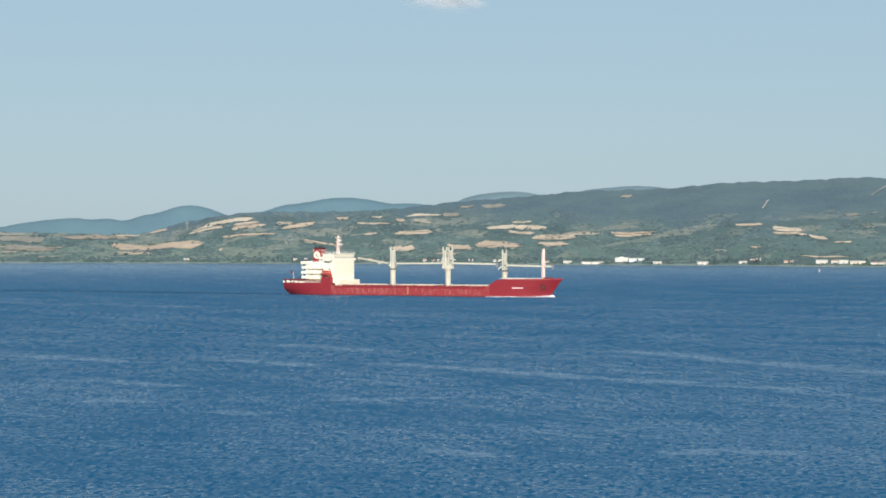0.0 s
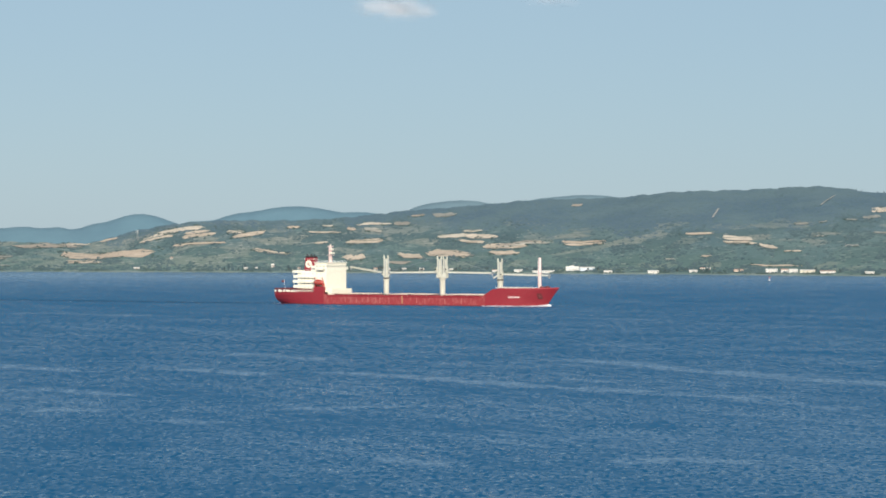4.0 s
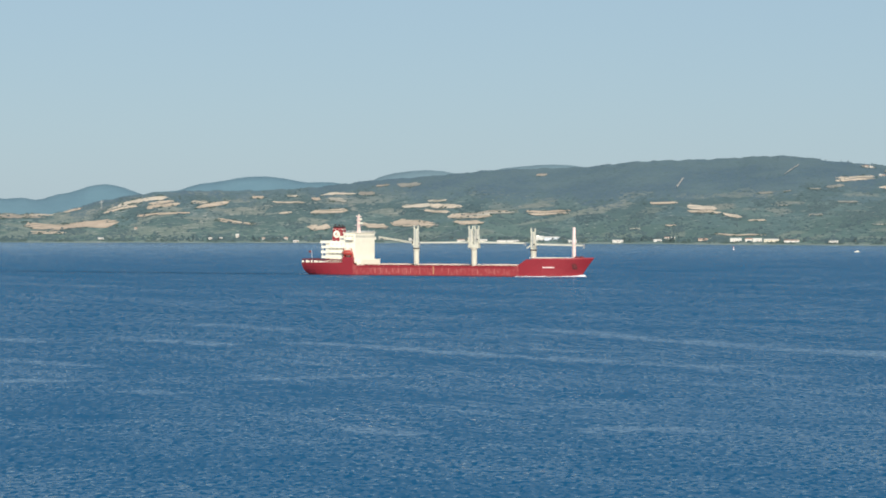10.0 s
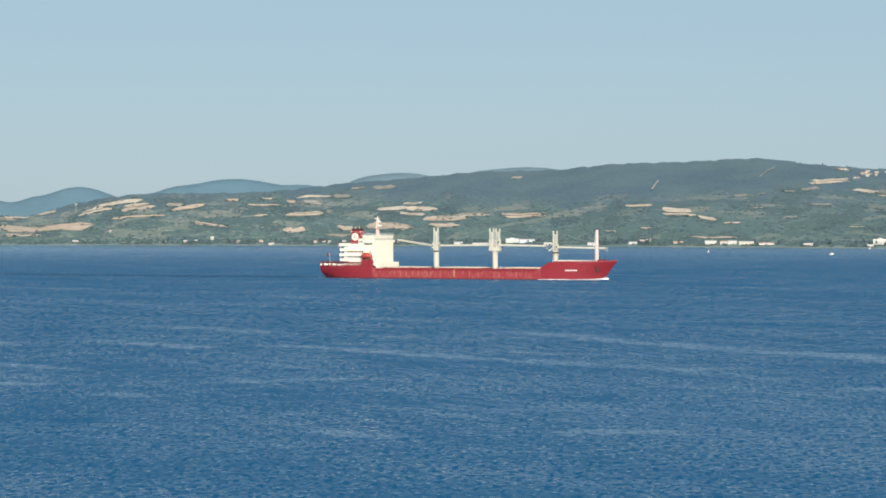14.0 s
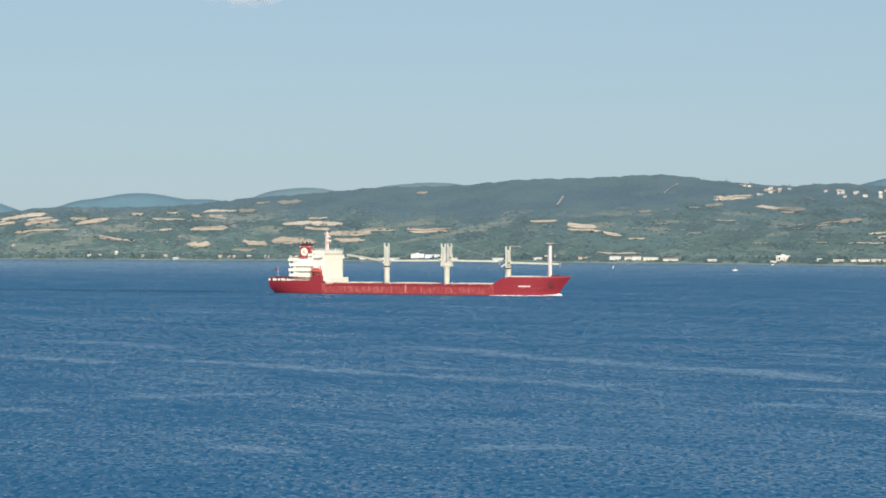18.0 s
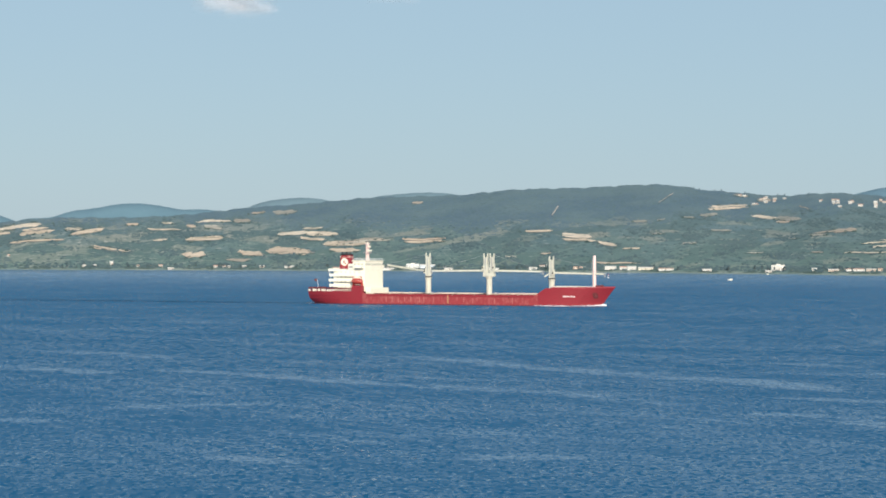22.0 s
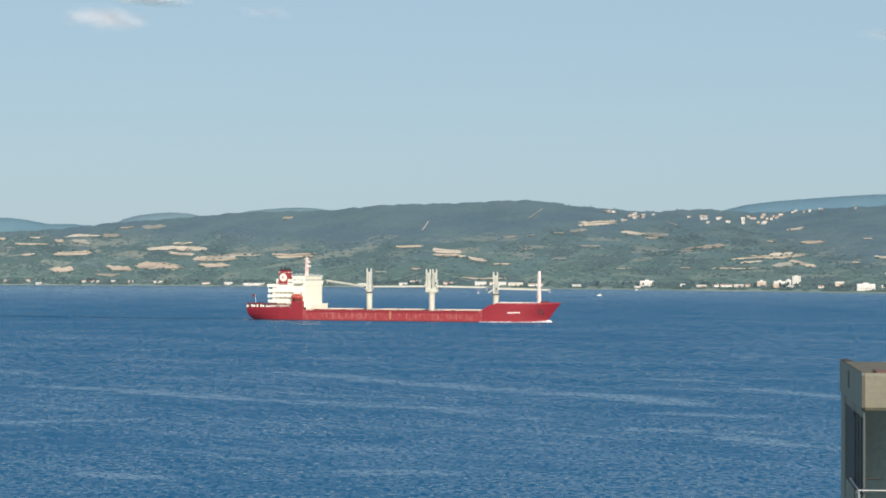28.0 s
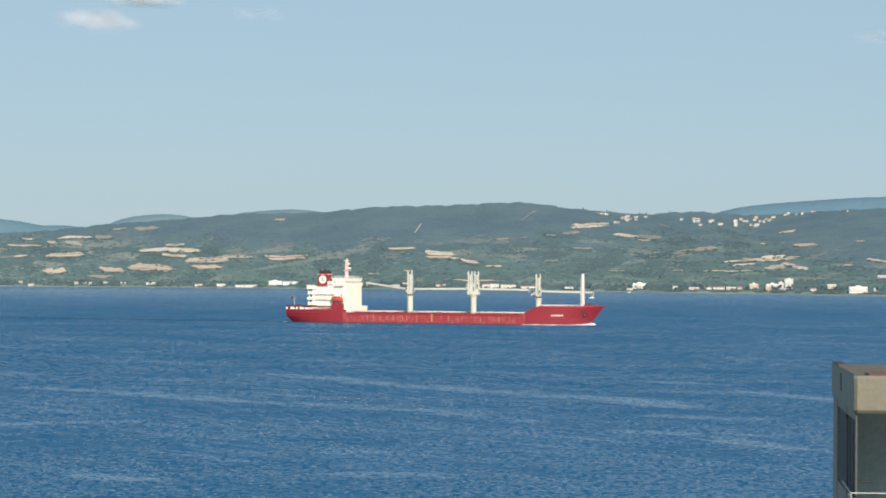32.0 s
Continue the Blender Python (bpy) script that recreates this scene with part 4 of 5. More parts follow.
def make_crane(ship, x, y, z0, zp, top, jib_dir, jib_len, jib_z0, jib_z1, pedestal=True, width=2.5, jib_y=0.0):
    """A deck crane: pedestal, slewing ring, tall house with twin sheave horns, jib laid down along the ship."""
    crane = part("cargo_crane", B(), M_CREAM, ship, "cream deck crane with its jib stowed level")
    if pedestal:
        bm = bar(B(), (x, y, z0), (x, y, zp - 2.0), 1.45, 1.45, 18)
        bar(bm, (x, y, zp - 2.0), (x, y, zp - 0.6), 1.45, 1.8, 18)
        part("pedestal", bm, M_CREAM, crane, smooth=False)
        bm = bar(B(), (x, y, zp - 0.6), (x, y, zp), 1.85, 1.85, 20)
        part("slew_ring", bm, M_BLACK, crane)
    d = jib_dir
    h = width / 2
    bm = B()
    box(bm, x - h, x + h, y - 1.2, y + 1.2, zp + 0.01, zp + 4.6, 0.15)
    box(bm, x - h * 0.95, x + h * 0.7, y - 1.1, y + 1.1, zp + 4.55, top - 1.6, 0.12)
    walls = part("crane_house", bm, M_CREAM, crane)
    # flat grey strip painted as the shaded gap between the house's twin columns
    part("column_gap_shade", box(B(), x - 0.22, x + 0.2, y - 1.23, y - 1.08, zp + 1.2, top - 2.2), M_STEEL, walls)
    part("house_ledge", box(B(), x - h - 0.1, x + h + 0.1, y - 1.32, y + 1.3, zp + 4.5, zp + 4.62), M_STEEL, walls)
    for s in (-1, 1):
        hx = x - h * 0.15 + s * h * 0.6
        bm = box(B(), hx - 0.3, hx + 0.3, y + s * 0.8 - 0.3, y + s * 0.8 + 0.3, top - 1.7, top + 0.3, 0.06)
        bar(bm, (hx, y + s * 0.8 - 0.4, top - 1.2), (hx, y + s * 0.8 + 0.4, top - 1.2), 0.42, seg=10)
        part("sheave_horn", bm, M_CREAM, crane)
    bm = box(B(), x + d * (h + 0.05) - 0.5, x + d * (h + 0.05) + 0.5, y - 2.1, y - 1.3, zp + 1.4, zp + 3.4, 0.1)
    cab = part("cab", bm, M_CREAM, crane)
    part("cab_window", box(B(), x + d * (h + 0.05) - 0.35, x + d * (h + 0.05) + 0.35, y - 2.14, y - 2.08, zp + 2.2, zp + 3.1), M_GLASS, cab)
    bm = B()
    for k in range(12):
        z = zp + 0.6 + k * 0.7
        if z < top - 1.8:
            beam(bm, (x - d * (h + 0.12), y - 0.3, z), (x - d * (h + 0.12), y + 0.3, z), 0.06, 0.06)
    beam(bm, (x - d * (h + 0.12), y - 0.3, zp + 0.3), (x - d * (h + 0.12), y - 0.3, top - 1.8), 0.06, 0.06)
    beam(bm, (x - d * (h + 0.12), y + 0.3, zp + 0.3), (x - d * (h + 0.12), y + 0.3, top - 1.8), 0.06, 0.06)
    part("ladder", bm, M_RAIL, crane)
    # jib: two box girders with cross ties, tapering to the head
    a0 = Vector((x + d * h, y, jib_z0))
    b0 = Vector((x + d * (h + jib_len), y + jib_y, jib_z1))
    bm = B()
    for s in (-1, 1):
        beam(bm, a0 + Vector((0, s * 1.1, 0)), b0 + Vector((0, s * 0.45, 0)), 0.38, 0.85)
    n = 7
    for k in range(1, n):
        p = a0.lerp(b0, k / n)
        w = 1.1 + (0.45 - 1.1) * k / n
        beam(bm, p + Vector((0, -w, 0)), p + Vector((0, w, 0)), 0.3, 0.3)
    jib = part("jib", bm, M_CREAM, crane)
    bm = bar(B(), b0 + Vector((0, -0.7, 0)), b0 + Vector((0, 0.7, 0)), 0.55, seg=12)
    part("jib_head", bm, M_STEEL, jib)
    bm = B()
    for s in (-1, 1):
        bar(bm, (x + d * h * 0.4, y + s * 0.6, top - 0.3), b0 + Vector((0, s * 0.3, 0.4)), 0.022, seg=5)
    part("luffing_wire", bm, M_STEEL, crane)
    # hook block, hung just under the head
    bm = box(B(), b0.x - 0.4, b0.x + 0.4, b0.y - 0.25, b0.y + 0.25, b0.z - 1.6, b0.z - 0.55, 0.1)
    part("hook_block", bm, M_STEEL, jib)
    return crane


def make_house_block(ship):
    """Accommodation: stepped aft decks, a broad front and the wheelhouse on top."""
    house = part("accommodation", box(B(), 18.0, 33.7, -11, 11, 6.5, 17.6, 0.1), M_WHITE, ship, "cream white accommodation block")
    part("lower_front", box(B(), 33.72, 36.4, -9.5, 12.4, 5.1, 8.4, 0.1), M_WHITE, house)
    bm = box(B(), 26.6, 33.72, -11, 11, 17.62, 22.3, 0.12)
    wheel = part("wheelhouse", bm, M_WHITE, house)
    part("wheelhouse_roof", box(B(), 26.1, 34.0, -11.4, 11.4, 22.32, 22.75, 0.08), M_WHITE, wheel)
    rail_run("monkey_island_rail", wheel, [(26.3, -11.2, 22.75), (33.8, -11.2, 22.75), (33.8, 11.2, 22.75), (26.3, 11.2, 22.75), (26.3, -11.2, 22.75)], 1.0, M_RAIL, 2.2, 2, 0.04)
    for side in (-1, 1):
        a, b = sorted((side * 11.0, side * 13.3))
        bm = box(B(), 29.2, 33.4, a, b, 18.9, 19.15)
        box(bm, 33.25, 33.4, a, b, 19.15, 20.3)
        box(bm, 29.2, 29.35, a, b, 19.15, 20.3)
        o = side * 13.3
        box(bm, 29.2, 33.4, min(o, o - side * 0.12), max(o, o - side * 0.12), 19.15, 20.3)
        part("bridge_wing", bm, M_WHITE, wheel)
    for k in range(11):
        y = -10 + k * 2
        part("bridge_window", box(B(), 33.70, 33.77, y - 0.75, y + 0.75, 20.1, 21.3), M_SHIPGLASS, wheel)
    for k in range(3):
        x = 28 + k * 2.1
        part("bridge_window", box(B(), x - 0.75, x + 0.75, -11.05, -10.98, 20.1, 21.3), M_SHIPGLASS, wheel)
    # cabin windows, deck by deck
    for z in (8.9, 11.6, 14.3, 16.6):
        for k in range(5):
            x = 20 + k * 2.6
            part("cabin_window", box(B(), x - 0.3, x + 0.3, -11.04, -10.98, z - 0.4, z + 0.35), M_SHIPGLASS, house)
    part("aft_wall", box(B(), 15.3, 17.99, -10.7, 10.7, 6.6, 17.0, 0.05), M_WHITE, house)
    part("deckhouse", box(B(), 23.3, 26.58, -9.6, 9.6, 17.62, 21.0, 0.08), M_WHITE, house)
    # no opening is cut: a flat grey plate stands for the recess's shade
    part("deckhouse_dark_plate", box(B(), 23.7, 26.2, -9.68, -9.58, 18.9, 19.8), M_STEEL, house, "flat grey plate for the shade of a recess in the deckhouse side")
    # aft decks overhang with rails
    for z, x0 in ((9.2, 13.2), (11.9, 12.9), (14.6, 13.2), (17.3, 12.6)):
        bm = box(B(), x0, 18.4, -11.6, 11.6, z - 0.28, z + 0.1, 0.05)
        box(bm, x0, x0 + 0.12, -11.6, 11.6, z + 0.1, z + 1.15)
        box(bm, x0, 18.3, -11.6, -11.48, z + 0.1, z + 1.15)
        box(bm, x0, 18.3, 11.48, 11.6, z + 0.1, z + 1.1)
        part("aft_gallery", bm, M_WHITE, house, "white overhanging deck with solid rail")
        for y in (-10.8, 10.8):
            part("stanchion", bar(B(), (x0 + 0.5, y, z - 2.6), (x0 + 0.5, y, z - 0.28), 0.12, seg=6), M_WHITE, house)
    part("engine_casing", box(B(), 14.4, 24.0, -6.5, 6.5, 6.6, 18.0, 0.1), M_WHITE, house)
    rail_run("side_rail", house, [(18.4, -11.3, 17.65), (26.4, -11.3, 17.65)], 1.0, M_RAIL, 2.0, 2, 0.05)
    # side promenade decks
    for z in (11.9, 14.6):
        part("side_deck", box(B(), 18.5, 27.5, -12.4, -11.02, z - 0.2, z), M_WHITE, house)
        rail_run("side_rail", house, [(18.6, -12.3, z), (27.4, -12.3, z)], 1.0, M_RAIL, 1.6, 2, 0.045)
    # raised red plating under the boat station
    part("boat_plating", box(B(), 27.0, 33.4, -13.3, -11.05, 6.5, 9.6, 0.08), M_RED, ship)
    for x in (27.8, 32.6):
        bm = box(B(), x - 0.2, x + 0.2, -13.0, -11.0, 9.6, 11.0)
        beam(bm, (x, -11.3, 10.6), (x, -13.4, 14.6), 0.35, 0.35)
        part("davit", bm, M_ORANGE, ship)
    bm = B()
    bmesh.ops.create_uvsphere(bm, u_segments=18, v_segments=10, radius=1, matrix=Matrix.Translation((30.2, -12.9, 11.8)) @ Matrix.Diagonal((3.4, 1.3, 1.4, 1)))
    for v in bm.verts:
        if v.co.z > 12.4:
            v.co.z = 12.4 + (v.co.z - 12.4) * 0.6
    boat = part("lifeboat", bm, M_ORANGE, ship, "orange red enclosed lifeboat", True)
    part("boat_canopy", box(B(), 28.2, 31.7, -13.7, -12.1, 12.4, 13.4, 0.25), M_ORANGE, boat)
    for k in range(4):
        part("porthole", bar(B(), (28.6 + k, -14.14, 12.25), (28.6 + k, -13.9, 12.25), 0.16, seg=8), M_SHIPGLASS, boat)
    return house


def make_funnel(ship):
    bm = box(B(), 14.4, 20.8, -2.4, 2.4, 17.9, 25.4, 0.5)
    for v in bm.verts:
        if v.co.z > 24:
            v.co.x += 0.5 if v.co.x < 17 else -0.1
    fun = part("funnel", bm, M_RED, ship, "red funnel with a white band and disc")
    part("funnel_band", box(B(), 14.55, 20.9, -2.5, 2.5, 24.3, 24.8, 0.3), M_WHITE, fun)
    part("funnel_top", box(B(), 15.0, 20.6, -2.2, 2.2, 25.4, 26.3, 0.3), M_BLACK, fun)
    for k, (x, y) in enumerate(((15.9, -0.8), (17.2, 0.9), (18.4, -0.5), (19.5, 0.6))):
        part("exhaust_pipe", bar(B(), (x, y, 26.2), (x - 0.25, y, 27.3 - 0.2 * (k % 2)), 0.42, seg=10), M_BLACK, fun)
    for side in (-1, 1):
        disc = part("funnel_disc", bar(B(), (17.5, side * 2.38, 21.9), (17.5, side * 2.47, 21.9), 2.05, seg=28), M_WHITE, fun)
        bm = B()
        beam(bm, (16.8, side * 2.49, 21.9), (17.9, side * 2.49, 22.6), 0.05, 0.45)
        beam(bm, (16.8, side * 2.49, 21.7), (18.4, side * 2.49, 21.0), 0.05, 0.4)
        part("funnel_emblem", bm, M_RED, disc)


def make_masts(ship):
    # radar mast on the wheelhouse roof
    bm = B()
    for y in (-0.55, 0.55):
        for x in (29.4, 30.4):
            beam(bm, (x, y, 22.7), (29.9 + (x - 29.9) * 0.7, y * 0.7, 31.2), 0.42, 0.42)
    for k in range(8):
        z = 23.6 + k
        beam(bm, (29.9, -0.55, z), (29.9, 0.55, z + 0.4), 0.22, 0.3)
        beam(bm, (29.4, 0, z), (30.4, 0, z + 0.4), 0.22, 0.3)
    mast = part("radar_mast", bm, M_PINK, ship, "pale lattice radar mast")
    part("radar_platform", box(B(), 28.6, 31.6, -1.5, 1.5, 26.6, 26.85), M_PINK, mast)
    part("radar_platform", box(B(), 28.9, 31.3, -1.2, 1.2, 29.3, 29.5), M_PINK, mast)
    part("radar_scanner", box(B(), 30.8, 31.5, -2.0, 2.0, 27.4, 28.3, 0.1), M_WHITE, mast)
    part("radar_scanner", box(B(), 30.7, 31.3, -1.4, 1.4, 29.7, 30.5, 0.1), M_WHITE, mast)
    part("yard", beam(B(), (29.9, -2.8, 31.6), (29.9, 2.8, 31.6), 0.4, 0.5), M_PINK, mast)
    part("mast_top", bar(B(), (29.9, 0, 31.1), (29.9, 0, 32.9), 0.35, 0.25), M_PINK, mast)
    part("lamp_box", box(B(), 29.5, 30.3, -0.35, 0.35, 31.6, 32.2, 0.05), M_WHITE, mast)
    # foremast
    bm = bar(B(), (157.6, 0, 9.0), (157.6, 0, 25.3), 0.95, 0.75, 14)
    fm = part("foremast", bm, M_PINK, ship, "pale pink tubular foremast")
    part("mast_cap", bar(B(), (157.6, 0, 25.2), (157.6, 0, 25.55), 0.62, 0.62, 12), M_PINK, fm)
    part("crow_platform", box(B(), 156.6, 158.8, -1.1, 1.1, 17.5, 17.7), M_PINK, fm)
    bm = B()
    for k in range(14):
        beam(bm, (156.6, -0.25, 9.8 + k), (156.6, 0.25, 9.8 + k), 0.06, 0.06)
    beam(bm, (156.55, -0.25, 9.2), (156.55, -0.25, 24), 0.06, 0.06)
    beam(bm, (156.55, 0.25, 9.2), (156.55, 0.25, 24), 0.06, 0.06)
    part("mast_ladder", bm, M_RAIL, fm)
    # windlasses and bollards on the forecastle
    for y in (-3.2, 3.2):
        bm = bar(B(), (160.5, y - 1.2, 9.9), (160.5, y + 1.2, 9.9), 0.7, seg=12)
        box(bm, 159.8, 161.2, y - 1.5, y - 1.2, 8.95, 10.3)
        box(bm, 159.8, 161.2, y + 1.2, y + 1.5, 8.95, 10.3)
        part("windlass", bm, M_MAROON, ship)
    rail_run("forecastle_rail", ship, [(138, -12.6, 9.4), (146, -11.6, 9.4), (153, -9.3, 9.4), (159, -6.3, 9.5)], 0.6, M_RAIL, 2.0, 2, 0.06)
    part("breakwater", box(B(), 139.8, 156.2, -9.6, -9.3, 8.9, 10.15, 0.05), M_CREAM, ship, "cream breakwater plate on the forecastle")
    part("forecastle_store", box(B(), 137.2, 139.6, -6, 6, 8.8, 9.9, 0.08), M_DECK, ship)
    # poop: rails, mooring gear, flagstaff
    rail_run("poop_rail", ship, [(26.5, -12.9, 6.6), (14, -12.3, 6.7), (5, -11.0, 6.8), (0.3, -10.1, 6.8), (0.3, 10.1, 6.8)], 1.75, M_MAROON, 1.3, 3, 0.10)
    run = [(26.5, -12.95), (14, -12.35), (5, -11.05), (0.25, -10.15), (0.25, 10.15)]
    for (xa, ya), (xb, yb) in zip(run, run[1:]):
        part("rail_cap", beam(B(), (xa, ya, 8.2), (xb, yb, 8.2), 0.16, 0.55), M_MAROON, ship, "dark red canvas-lined top rail")
    for x in (0.9, 3.6, 4.9, 7.0, 9.2, 10.6, 12.6):
        bm = box(B(), x - 0.45, x + 0.55, -10.55 - 0.14 * x, -9.9 - 0.14 * x, 6.55, 7.6 + 0.25 * (int(x) % 2), 0.1)
        part("fairlead", bm, M_WHITE, ship)
    for k in range(8):
        x = 13.6 + k * 1.6
        part("locker", box(B(), x, x + 1.0, -12.5, -11.8, 6.6, 7.35 + 0.2 * (k % 3 == 1), 0.06), M_LETTER if k % 2 else M_WHITE, ship)
    part("flagstaff", bar(B(), (1.0, 0, 6.8), (0.2, 0, 13.2), 0.09, 0.05), M_RAIL, ship)
    bm = B()
    cloth = [[bm.verts.new((0.22 - 0.35 * i, 0.12 * math.sin(i * 1.3), 11.9 + 0.38 * j - 0.05 * i)) for j in range(4)] for i in range(6)]
    for a, b in zip(cloth, cloth[1:]):
        for j in range(3):
            bm.faces.new((a[j], b[j], b[j + 1], a[j + 1]))
    part("ensign", bm, M_MAROON, ship, "small dull red ensign on its staff")
    for y in (-5, 4):
        bm = bar(B(), (6.5, y - 1, 7.6), (6.5, y + 1, 7.6), 0.55, seg=10)
        box(bm, 5.9, 7.1, y - 1.3, y - 1, 6.75, 8.1)
        part("mooring_winch", bm, M_DECK, ship)


def make_ship():
    ship = tagged(new("cargo_ship"), "red bulk carrier with cream house and deck cranes under way", "ship")
    make_hull(ship)
    make_hull_marks(ship)
    make_hatches(ship)
    make_crane(ship, 65.2, 0, 5.2, 14.6, 26.4, -1, 27.0, 17.3, 20.3, jib_y=10.5)
    make_crane(ship, 98.0, 0, 5.2, 16.6, 26.2, -1, 29.5, 17.7, 17.4, pedestal=False, width=2.3)
    make_crane(ship, 101.5, 0, 5.2, 16.6, 26.2, 1, 27.0, 17.7, 17.3, pedestal=False, width=2.3)
    twin = part("twin_pedestal", B(), M_CREAM, ship, "shared pedestal of two cranes")
    part("column", bar(B(), (99.75, 0, 5.2), (99.75, 0, 13.6), 1.45, 1.45, 18), M_CREAM, twin)
    bm = bar(B(), (99.75, 0, 13.2), (99.75, 0, 15.0), 1.45, 2.2, 18)
    box(bm, 96.7, 102.8, -1.5, 1.5, 14.6, 16.6, 0.2)
    part("yoke", bm, M_CREAM, twin)
    make_crane(ship, 134.4, 0, 5.2, 14.0, 24.8, 1, 27.5, 16.7, 16.2)
    bm = beam(B(), (132.9, 0, 16.2), (130.6, -0.5, 14.6), 0.6, 0.7)
    part("crane_hook_rest", bm, M_CREAM, ship)
    make_house_block(ship)
    make_funnel(ship)
    make_masts(ship)
    return ship


cargo_ship = make_ship()


def make_bow_wave():
    """Foam thrown up along the forward waterline, in a low ragged ridge."""
    rng = random.Random(11)
    bm = B()
    for side in (-1, 1):
        x = 162.4
        while x > 131:
            amp = max(0.08, 1.1 * math.exp(-(162.4 - x) / 5.0)) + (0.16 if 132 < x < 146 else 0.03)
            y = side * (hull_half(x, 0.25) + 0.25 + rng.uniform(0, 0.4))
            m = Matrix.Translation((x, y, amp * 0.15)) @ Matrix.Rotation(rng.uniform(-0.3, 0.3), 4, "Z") @ Matrix.Diagonal((1.6, 0.7, amp * 0.75, 1))
            s = bmesh.ops.create_icosphere(bm, subdivisions=2, radius=1, matrix=m)
            for v in s["verts"]:
                v.co += Vector((rng.uniform(-0.2, 0.2), rng.uniform(-0.15, 0.15), rng.uniform(-0.12, 0.2)))
            x -= 0.8
    ob = part("bow_wave", bm, M_FOAM)
    return tagged(ob, "white foam breaking along the red bow", "bow wave", kind="stuff")


def make_wake():
    xs = np.linspace(2, -330, 90)
    verts, n = [], 9
    for x in xs:
        w = 9 + (2 - x) * 0.05
        for k in range(n):
            v = k / (n - 1) * 2 - 1
            verts.append((x, v * w + 2 * math.sin(x / 37), 0.02 + 0.10 * (1 - v * v) * (1 + math.sin(x / 2.3 + v * 4) * 0.8)))
    ob = sheet("wake", verts, grid_faces(len(xs), n), M_TRAIL)
    return tagged(ob, "dark churned wake trailing behind the ship", "wake", kind="stuff")


def make_stern_foam():
    """Broken foam in the wash close behind the stern."""
    rng = random.Random(17)
    bm = B()
    for k in range(6):
        q = rng.random() ** 1.6
        m = Matrix.Translation((1 - 14 * q, rng.uniform(-1, 1) * (5 + 5 * q) - 3, 0.02)) @ Matrix.Rotation(rng.uniform(-0.2, 0.2), 4, "Z") @ Matrix.Diagonal((rng.uniform(1, 3.5), rng.uniform(0.3, 0.8), rng.uniform(0.08, 0.22) * (1.1 - q), 1))
        s = bmesh.ops.create_icosphere(bm, subdivisions=1, radius=1, matrix=m)
        for v in s["verts"]:
            v.co += Vector((rng.uniform(-0.2, 0.2), rng.uniform(-0.1, 0.1), rng.uniform(-0.05, 0.08)))
    ob = part("stern_foam", bm, M_FOAM)
    return tagged(ob, "broken white wash behind the red stern", "foam", kind="stuff")


bow_wave, wake, stern_foam = make_bow_wave(), make_wake(), make_stern_foam()

